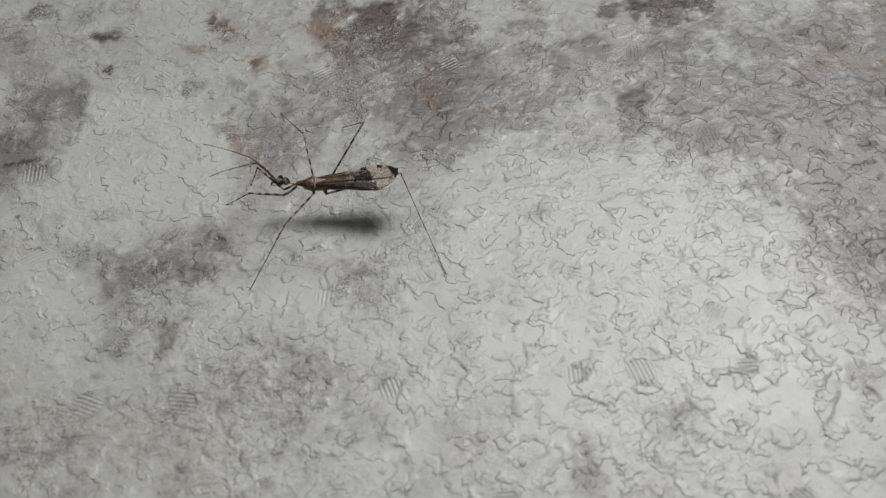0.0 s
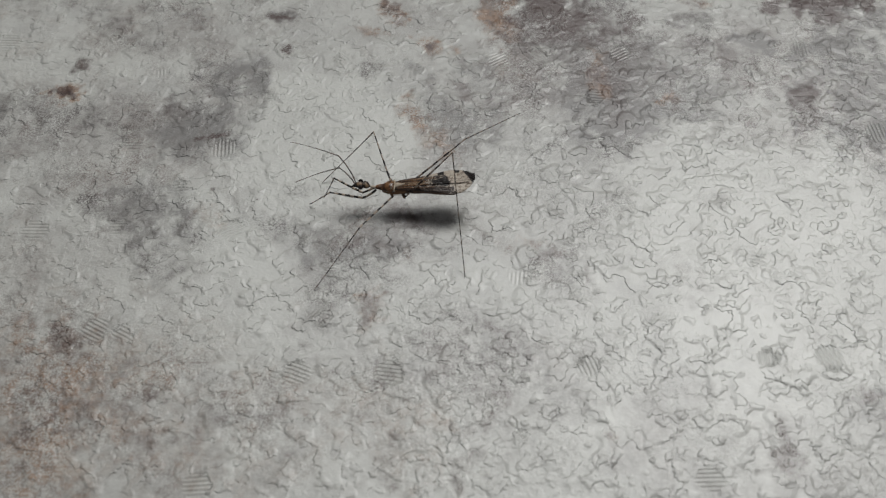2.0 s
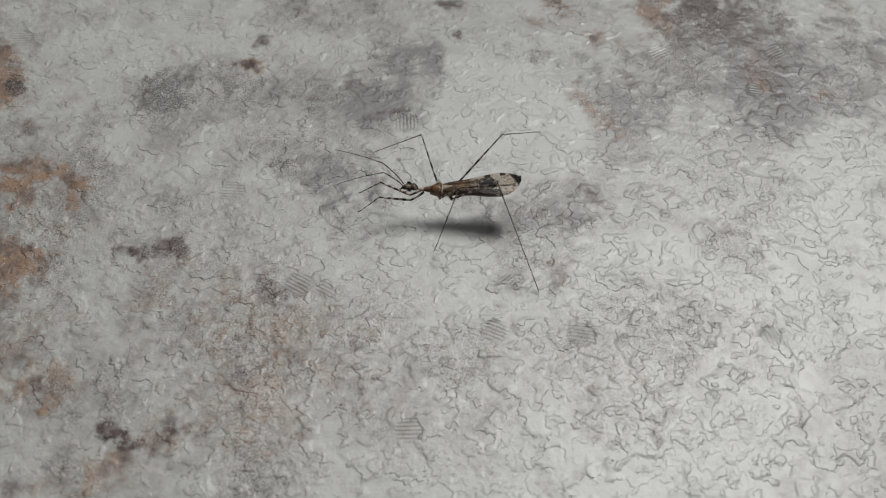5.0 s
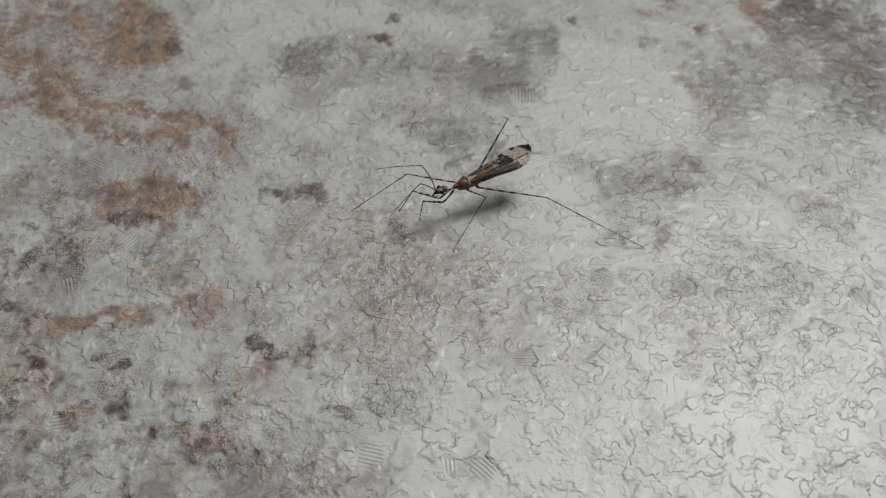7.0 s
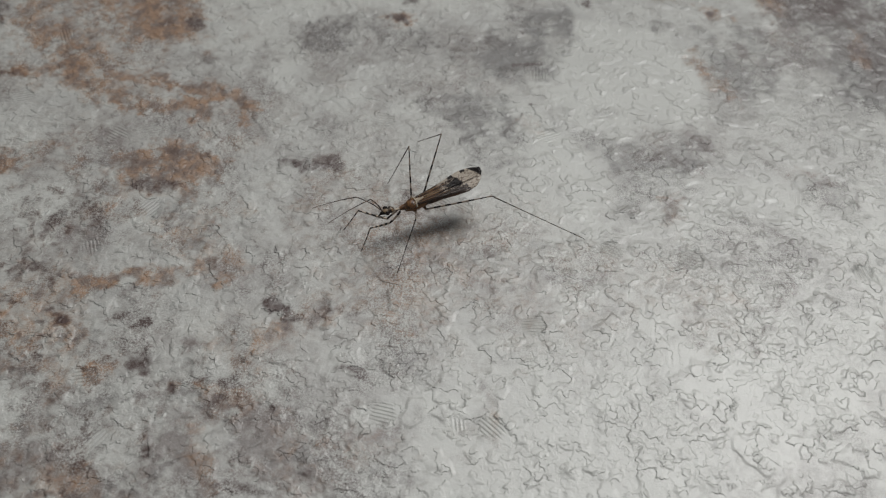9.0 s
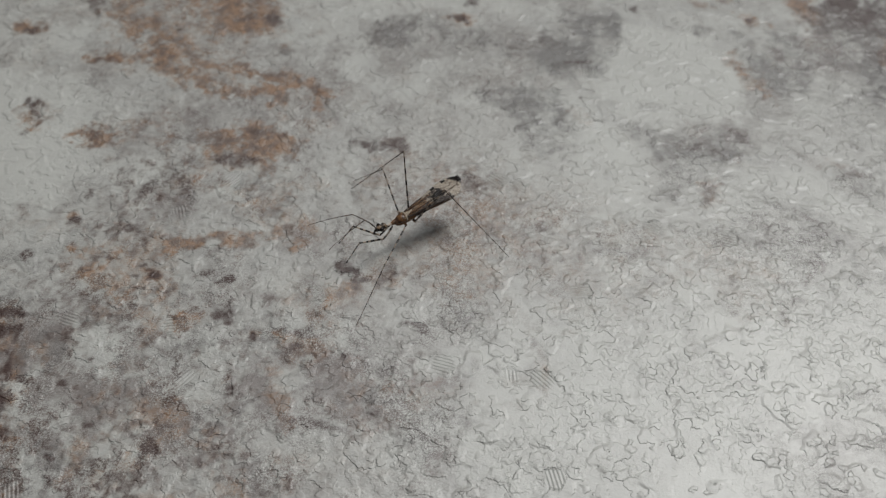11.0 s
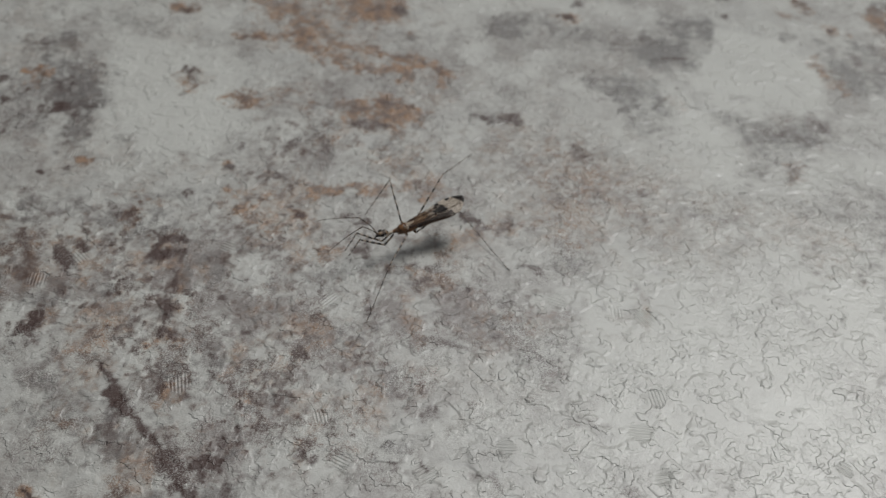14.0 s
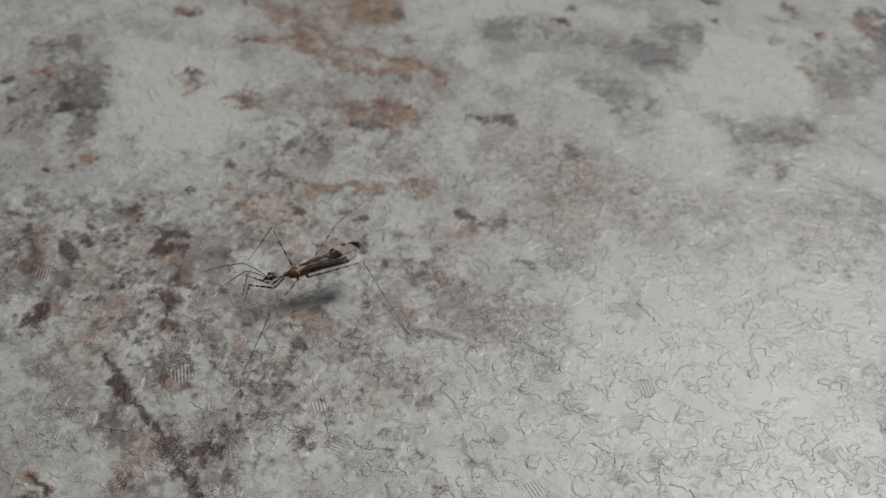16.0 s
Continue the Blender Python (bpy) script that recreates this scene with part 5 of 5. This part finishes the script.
HIPS = {
    "middle_left": (-0.2, 0.5, -0.9), "hind_left": (-1.25, 0.55, -1.1), "middle_right": (-0.2, -0.5, -0.9), "hind_right": (-1.25, -0.55, -1.1),
    "front_left": (2.6, 0.3, -1.1), "front_right": (2.6, -0.3, -1.1), "feeler_left": (2.95, 0.16, 0.62), "feeler_right": (2.95, -0.16, 0.62),
}


def insect():
    bug = tagged(new("assassin_bug"), "slender brown and cream mottled assassin bug with long thread-like banded legs", "insect")
    part("abdomen", along_x([(-1.2, -0.62, 0.3, 0.3, 0.3), (-2.0, -0.6, 0.5, 0.42, 0.42), (-3.2, -0.55, 0.6, 0.42, 0.5), (-4.6, -0.45, 0.96, 0.36, 0.52), (-5.8, -0.32, 1.2, 0.26, 0.46), (-6.5, -0.22, 1.0, 0.18, 0.36), (-7.0, -0.16, 0.55, 0.13, 0.24), (-7.35, -0.12, 0.2, 0.08, 0.1)]), BELLY, bug, "swollen pale brown belly")
    part("thorax", along_x([(0.7, -0.5, 0.2, 0.25, 0.25), (0.2, -0.5, 0.42, 0.4, 0.42), (-0.6, -0.5, 0.52, 0.45, 0.5), (-1.4, -0.52, 0.5, 0.42, 0.48), (-2.0, -0.55, 0.36, 0.34, 0.36)]), SHELL, bug)
    shield = part("pronotum", along_x([(1.3, 0.0, 0.12, 0.1, 0.12), (1.15, -0.02, 0.2, 0.16, 0.18), (0.85, -0.06, 0.29, 0.22, 0.26), (0.6, -0.1, 0.34, 0.24, 0.3), (0.45, -0.1, 0.4, 0.28, 0.3), (0.15, -0.06, 0.54, 0.36, 0.34), (-0.2, -0.06, 0.64, 0.38, 0.36), (-0.45, -0.12, 0.58, 0.32, 0.3), (-0.6, -0.2, 0.4, 0.2, 0.2)]), SHELL, bug, "reddish brown shield")
    for side in (1, -1):
        part("spine", ring_solid([[Vector((-0.2 + 0.11 * math.cos(a) * (1 - h) - 0.05 * h, side * (0.42 + 0.05 * h) + 0.11 * math.sin(a) * (1 - h), 0.2 + 0.3 * h)) * MM for a in np.linspace(0, 2 * math.pi, 7)[:-1]] for h in (0, 0.4, 0.75, 0.95)]), COLLAR, shield, "pale knob")
    part("rim", ring_solid([[Vector((-0.42 - 0.1 * math.cos(b) ** 2 + 0.07 * math.cos(a), 0.62 * math.sin(b), -0.1 + 0.36 * math.cos(b) + 0.05 * math.sin(a))) * MM for a in np.linspace(0, 2 * math.pi, 7)[:-1]] for b in np.linspace(-1.45, 1.45, 13)]), RIM, shield, "cream band along the hind edge")
    part("scutellum", along_x([(-0.45, 0.02, 0.3, 0.12, 0.2), (-0.75, 0.08, 0.26, 0.14, 0.2), (-1.15, 0.1, 0.12, 0.12, 0.2), (-1.4, 0.16, 0.04, 0.08, 0.1)]), COLLAR, bug, "cream scutellum")
    part("neck", along_x([(1.1, -0.02, 0.14, 0.13, 0.14), (1.3, 0.0, 0.14, 0.13, 0.13), (1.6, 0.08, 0.09, 0.09, 0.09), (1.8, 0.2, 0.09, 0.09, 0.09), (2.0, 0.32, 0.12, 0.12, 0.12)]), COLLAR, bug, "thin pale neck")
    head = part("head", along_x([(1.72, 0.26, 0.12, 0.11, 0.12), (1.9, 0.36, 0.32, 0.3, 0.28), (2.12, 0.44, 0.38, 0.33, 0.32), (2.32, 0.44, 0.28, 0.24, 0.28), (2.5, 0.46, 0.34, 0.3, 0.32), (2.78, 0.48, 0.3, 0.26, 0.29), (3.0, 0.47, 0.21, 0.18, 0.2), (3.2, 0.42, 0.11, 0.1, 0.12), (3.27, 0.4, 0.03, 0.03, 0.03)]), HEAD, bug, "dark marbled head")
    for side in (1, -1):
        part("eye", ball((2.52, side * 0.34, 0.52), (0.24, 0.2, 0.25)), EYE_SKIN, head, "bulging black eye")
    part("rostrum", ring_solid([[Vector((x + r * math.cos(a) * 0.7, r * math.sin(a), z + r * math.cos(a) * 0.7)) * MM for a in np.linspace(0, 2 * math.pi, 9)[:-1]] for x, z, r in ((3.18, 0.4, 0.08), (3.4, 0.24, 0.075), (3.38, 0.0, 0.065), (3.15, -0.16, 0.05), (2.8, -0.2, 0.03))]), HEAD, head, "curved beak")
    for side, lift in ((1, 0.02), (-1, 0.08)):
        wing = part("forewing", forewing(side, lift), WING, bug, "folded forewing, brown veined base and cream marbled tip")
        for k, (y0, y1, reach) in enumerate(((0.36, 0.5, 0.5), (0.2, 0.16, 0.42))):
            rows = []
            for i in range(11):
                s = 0.04 + (reach - 0.04) * i / 10
                y = y0 + (y1 - y0) * i / 10
                z = 0.03 + lift * s + 0.10 * (1 - (y / wing_edge(s)) ** 2) * (1 - 0.5 * s)
                rows.append([Vector((-0.45 - 7.3 * s, side * y + 0.035 * math.cos(a), z + 0.02 * math.sin(a))) * MM for a in np.linspace(0, 2 * math.pi, 7)[:-1]])
            part("vein", ring_solid(rows), SHELL, wing, "light brown vein")
    for side in (1, -1):
        part("coxa", ring_solid([[Vector((x, side * y + r * math.cos(a), z + r * math.sin(a))) * MM for a in np.linspace(0, 2 * math.pi, 9)[:-1]] for x, y, z, r in ((1.2, 0.16, -0.2, 0.12), (1.6, 0.26, -0.5, 0.13), (2.2, 0.3, -0.92, 0.10), (2.66, 0.3, -1.14, 0.10))]), FORE, bug, "long pale foreleg base")
        for x, y, z in (HIPS["middle_left"], HIPS["hind_left"]):
            part("coxa", ring_solid([[Vector((x + u + w * math.cos(a), side * y * v, z + h + w * math.sin(a))) * MM for a in np.linspace(0, 2 * math.pi, 9)[:-1]] for u, v, h, w in ((0.12, 0.3, 0.5, 0.2), (0.1, 0.7, 0.3, 0.19), (0.03, 0.95, 0.06, 0.14), (0.0, 1.12, -0.03, 0.09))]), SHELL, bug, "stout amber leg base")
    pieces = {}
    for where in ("left", "right"):
        pieces["front_" + where] = limb(bug, "femur", "tibia", FRONT, (0.11, 0.065, 0.04), (FORE, FORE), HIPS["front_" + where], "grasping foreleg, cream with black rings")
        pieces["middle_" + where] = limb(bug, "femur", "tibia", MID, (0.09, 0.055, 0.034), (FEMUR, SHIN), HIPS["middle_" + where], "thread-thin middle leg with dark rings")
        pieces["hind_" + where] = limb(bug, "femur", "tibia", HIND, (0.095, 0.055, 0.034), (FEMUR, SHIN), HIPS["hind_" + where], "very long thread-thin hind leg with dark rings")
        pieces["feeler_" + where] = limb(bug, "antenna", "flagellum", FEELER_LENGTHS, (0.06, 0.05, 0.026), (FEELER, FEELER), HIPS["feeler_" + where], "hair-thin elbowed antenna", 0.16)
    return bug, pieces


BUG, JOINTED = insect()


# ---------------------------------------------------------------- movement
# body: seconds, place and height of the shield in millimetres, heading and nose-down tilt in degrees
BODY = [
    (0.0, -11.2, 57.8, 3.52, 177.9, 4.7), (0.5, -14.6, 57.4, 3.36, 182.7, 4.6), (1.0, -16.7, 56.3, 3.14, 197.3, 4.6), (1.5, -20.8, 55.4, 3.08, 193.5, 4.6), (2.0, -21.4, 56.3, 2.76, 179.6, 4.6),
    (2.5, -22.3, 55.0, 2.36, 187.0, 4.6), (3.0, -22.9, 54.9, 2.66, 184.0, 4.6), (5.5, -37.1, 51.5, 3.70, 181.3, 5.7), (6.0, -41.1, 49.9, 3.87, 195.8, 6.2), (6.5, -42.7, 48.2, 3.69, 203.4, 6.8),
    (7.0, -43.1, 47.1, 3.41, 212.0, 7.4), (7.5, -45.5, 45.0, 3.37, 224.4, 7.3), (8.0, -45.7, 42.4, 2.88, 218.7, 7.3), (8.5, -46.2, 43.2, 2.98, 205.4, 7.4), (9.0, -49.0, 40.0, 3.38, 211.0, 7.4),
    (9.5, -50.2, 39.7, 3.45, 222.9, 7.3), (12.0, -59.0, 29.8, 3.13, 224.1, 7.4), (12.5, -60.9, 28.1, 3.82, 229.4, 7.3), (13.0, -62.7, 27.2, 3.97, 227.9, 7.3), (13.5, -64.7, 25.4, 4.23, 227.8, 7.3),
    (14.0, -66.9, 22.7, 3.34, 218.2, 7.4), (14.5, -69.8, 19.3, 3.24, 223.7, 7.4), (15.0, -71.4, 18.2, 3.85, 230.6, 7.3), (15.5, -75.8, 14.0, 3.94, 223.8, 7.4), (16.0, -76.2, 12.5, 3.93, 213.3, 7.4),
]
SWING = 0.3

# footfalls: the second at which the foot lands, and where, in millimetres; it stays until its next swing
FALLS = {
    "middle_left": [(0, -16.6, 49.1), (2, -28.0, 47.1), (2.5, -23.7, 44.1), (3, -31.3, 48.1), (5.2, -43.4, 41.7), (8, -45.8, 34.3), (8.5, -50.0, 31.8), (9, -49.6, 33.8), (11, -58.0, 21.9), (13.65, -68.2, 11.2), (16, -78.4, 0.9)],
    "hind_left": [(0, 0.2, 49.6), (1.5, -14.8, 48.1), (4.4, -24.9, 43.1), (7.65, -31.7, 40.2), (10.2, -44.0, 32.9), (12.95, -45.6, 33.8), (13.5, -54.4, 21.7), (15.5, -62.7, 9.6)],
    "middle_right": [(0, -14.9, 69.4), (0.5, -23.9, 61.5), (1, -27.9, 58.9), (5, -40.7, 59.3), (6.2, -52.5, 50.2), (7, -54.2, 45.2), (7.5, -52.1, 45.1), (9.5, -62.2, 41.0), (11.6, -63.5, 33.7), (12.5, -72.4, 26.7), (15, -83.1, 16.1)],
    "hind_right": [(0, -8.9, 67.0), (3.5, -24.0, 62.5), (6, -39.7, 59.8), (9, -49.8, 51.4), (10.8, -62.2, 39.8), (14.5, -71.6, 30.6)],
}
# how far each knee leans out of the upright plane, in degrees
LEANS = {
    "middle_left": [(0, -18), (0.5, -26), (1, -16), (1.5, -4), (2, -16), (2.5, -10), (3, -18), (5.5, -20), (6, -24), (6.5, -20), (7, -26), (7.5, 0), (8, -2), (8.5, -2), (9, -14), (9.5, -10), (12, -12), (12.5, -10), (13, -10), (14, -10), (14.5, -12), (15, -8), (15.5, 2), (16, 0)],
    "hind_left": [(0, -93), (0.5, -108), (1, -114), (1.5, -40), (2, -34), (2.5, -24), (3, -16), (5.5, -10), (6, -6), (6.5, 16), (7, 4), (7.5, -92), (8, -86), (8.5, -16), (9, 4), (9.5, 12), (12, -2), (12.5, -4), (13, -45), (13.5, -26), (14, -96), (14.5, -8), (15, -6), (15.5, -6), (16, -98)],
    "middle_right": [(0, 28), (0.5, 24), (1, 36), (1.5, 50), (2, 60), (2.5, 64), (3, 64), (5.5, 28), (6.5, 28), (7, 30), (7.5, 66), (8, 56), (8.5, 64), (9, 18), (9.5, 18), (12, 16), (12.5, 88), (13, 30), (13.5, 32), (14, 20), (14.5, -4), (15, 18), (15.5, 22), (16, 20)],
    "hind_right": [(0, 30), (0.5, 30), (1, 14), (1.5, 16), (2, 24), (2.5, 24), (3, 24), (5.5, 12), (6, 28), (6.5, 20), (7, 20), (7.5, 8), (8, 6), (8.5, 10), (9, 18), (9.5, 18), (12, 14), (12.5, 20), (13, 16), (13.5, 10), (14, 10), (14.5, 14), (15, 12), (15.5, 6), (16, 6)],
}
# grasping forelegs: seconds and the tip's place from the shield, ahead and to the left, in millimetres
REACH = {
    "front_left": [(0, 8.1, 0.3), (0.5, 6.4, 0.3), (1, 6.7, 0.5), (1.5, 8.2, -0.6), (2, 7.7, 0), (2.5, 6.4, 0.5), (3, 8, 0.9), (5.5, 7.5, 0.6), (6, 6.2, 0.8), (6.5, 5.9, 1.1), (7, 5.4, 0.4), (7.5, 6.4, 3.2), (8, 6.7, 0.9), (8.5, 7.1, 0.2), (9, 6.2, 1.4), (9.5, 6.2, 0.1), (12, 7.8, -0.4), (12.5, 5.9, 0), (13, 5.6, 0), (13.5, 6.1, 0), (14, 6.5, -1), (14.5, 6.2, -0.3), (16, 6.2, 0)],
    "front_right": [(0, 6, -1.7), (0.5, 5.7, -1.4), (1, 5.7, -0.8), (1.5, 6.8, -0.9), (2, 6.4, -0.6), (2.5, 7.8, -0.6), (3, 6.1, -0.8), (5.5, 8, -1.8), (6, 7.2, -1.7), (6.5, 6.5, -1), (7, 6.7, -1.6), (7.5, 7.4, -1.3), (8, 7.3, -1.2), (8.5, 6.7, -1.2), (9, 6.8, -1.8), (9.5, 7.1, -1.9), (12, 5.9, -3.4), (12.5, 6, -2.6), (13, 6.2, -1.5), (13.5, 6, -2.7), (14.5, 7.3, -1.1), (15, 5.8, -1.1), (15.5, 6.2, -1.7), (16, 6.1, -0.9)],
}
# antennae: seconds; heading to the left and rise of the first piece, and of the second, in degrees
FEELERS = {
    "feeler_left": [(0, 3, 71, 1, -15), (1, 4, 72, 2, -14), (1.5, 4, 77, 2, -9), (2, 3, 70, 1, -20), (2.5, 2, 49, 1, -39), (3, 2, 54, 1, -24), (5.5, 2, 56, 1, -12), (8, 1, 59.8, 3, -48.2), (8.5, 3, 74.8, 2, -6.2), (16, 2, 51.8, 2, -20.2)],
    "feeler_right": [(0, -29, 42, -21, 5), (0.5, -61, 52, -18, 0), (1, -41, 48, -23, 5), (1.5, -55, 63, -20, 13), (2, -48, 51, -19, 8), (2.5, -37, 33, -18, -14), (3, -34, 40, -19, 0), (5.5, -34, 39, -20, 8), (6, -42, 48.8, -19, 1.8), (6.5, -65, 35.8, -22, -12.2), (7, -76, 55.8, -26, 0.8), (7.5, -60, 43.8, -21, -17.2), (8, -32, 46.8, -23, -11.2), (8.5, -50, 63.8, -26, 3.8), (9, -35, 40.8, -23, -13.2), (9.5, -42, 41.8, -18, 2.8), (12.5, -53, 40.8, -19, 7.8), (13, -52, 46.8, -25, -8.2), (13.5, -37, 48.8, -23, 2.8), (14, -41, 52.8, -21, 5.8), (14.5, -36, 49.8, -26, -0.2), (15.5, -37, 35.8, -17, -7.2), (16, -37, 35.8, -17, -7.2)],
}


def sway(rows, t):
    """The values at t of rows of seconds and values, with no overshoot."""
    times = [row[0] for row in rows]
    return [float(np.interp(t, times, column)) for column in zip(*(row[1:] for row in rows))]


def body_pose(t):
    x, y, z, heading, nose_down = sway(BODY, t)
    return pose(x * MM, y * MM, z * MM, 0, nose_down, heading)


def foot_place(falls, t):
    """Where a foot is: planted, or lifted in an arc to its next footfall."""
    here = falls[0]
    for ahead in falls[1:]:
        if t >= ahead[0]:
            here = ahead
        elif t > ahead[0] - SWING:
            u = (t - ahead[0] + SWING) / SWING
            u = u * u * (3 - 2 * u)
            return Vector((here[1] + (ahead[1] - here[1]) * u, here[2] + (ahead[2] - here[2]) * u, 0.25 + 1.6 * math.sin(math.pi * u))) * MM
        else:
            break
    return Vector((here[1], here[2], 0.05)) * MM


def axes_pose(z, side, place):
    """A turn whose z axis lies along a limb, with its x axis towards side."""
    z = z.normalized()
    x = (side - side.dot(z) * z).normalized()
    y = z.cross(x)
    m = Matrix((x, y, z)).transposed().to_4x4()
    m.translation = place
    return m


def bend(hip, tip, lengths, lean, upright):
    """The knee between hip and tip, for pieces of those lengths, and the normal of the limb's plane."""
    la, lb = lengths[0] * MM, lengths[1] * MM
    d = tip - hip
    span = min(max(d.length, abs(la - lb) * 1.02), (la + lb) * 0.999)
    n = d.normalized()
    v = n.cross(upright).normalized()
    w = v.cross(n)
    if w.dot(upright) < 0:
        w = -w
    a = (la * la - lb * lb + span * span) / (2 * span)
    r = math.sqrt(max(la * la - a * a, 0))
    out = math.cos(radians(lean)) * w + math.sin(radians(lean)) * v
    return hip + a * n + r * out, hip + span * n, n.cross(out)


def limb_rows(name, lengths, times):
    upper, lower = [], []
    hip = Vector(HIPS[name]) * MM
    for t in times:
        m = body_pose(t).inverted()
        upright = m.to_3x3() @ Vector((0, 0, 1))
        if name in FALLS:
            tip, lean = m @ foot_place(FALLS[name], t), sway(LEANS[name], t)[0]
        else:
            x, y = sway(REACH[name], t)
            tip, lean = Vector((x, y, -2.0)) * MM, -6.0 if "left" in name else 6.0
        knee, end, normal = bend(hip, tip, lengths, lean, upright)
        a = axes_pose(knee - hip, normal, hip)
        b = axes_pose(end - knee, normal, knee)
        upper.append((t, a))
        lower.append((t, a.inverted() @ b))
    return upper, lower


def feeler_rows(name, times):
    upper, lower = [], []
    base = Vector(HIPS[name]) * MM
    for t in times:
        h1, r1, h2, r2 = [radians(v) for v in sway(FEELERS[name], t)]
        first = Vector((math.cos(h1) * math.cos(r1), math.sin(h1) * math.cos(r1), math.sin(r1)))
        second = Vector((math.cos(h2) * math.cos(r2), math.sin(h2) * math.cos(r2), math.sin(r2)))
        side = Vector((0, 1, 0))
        a = axes_pose(first, side, base)
        b = axes_pose(second, side, base + first * FEELER_LENGTHS[0] * MM)
        upper.append((t, a))
        lower.append((t, a.inverted() @ b))
    return upper, lower


def motions():
    times = [k / 10 for k in range(161)]
    walk(BUG, [(t, body_pose(t)) for t in times])
    for name, (upper, lower) in JOINTED.items():
        if name.startswith("feeler"):
            rows = feeler_rows(name, times)
        else:
            rows = limb_rows(name, {"front": FRONT, "middle": MID, "hind": HIND}[name.split("_")[0]], times)
        walk(upper, rows[0])
        walk(lower, rows[1])


motions()
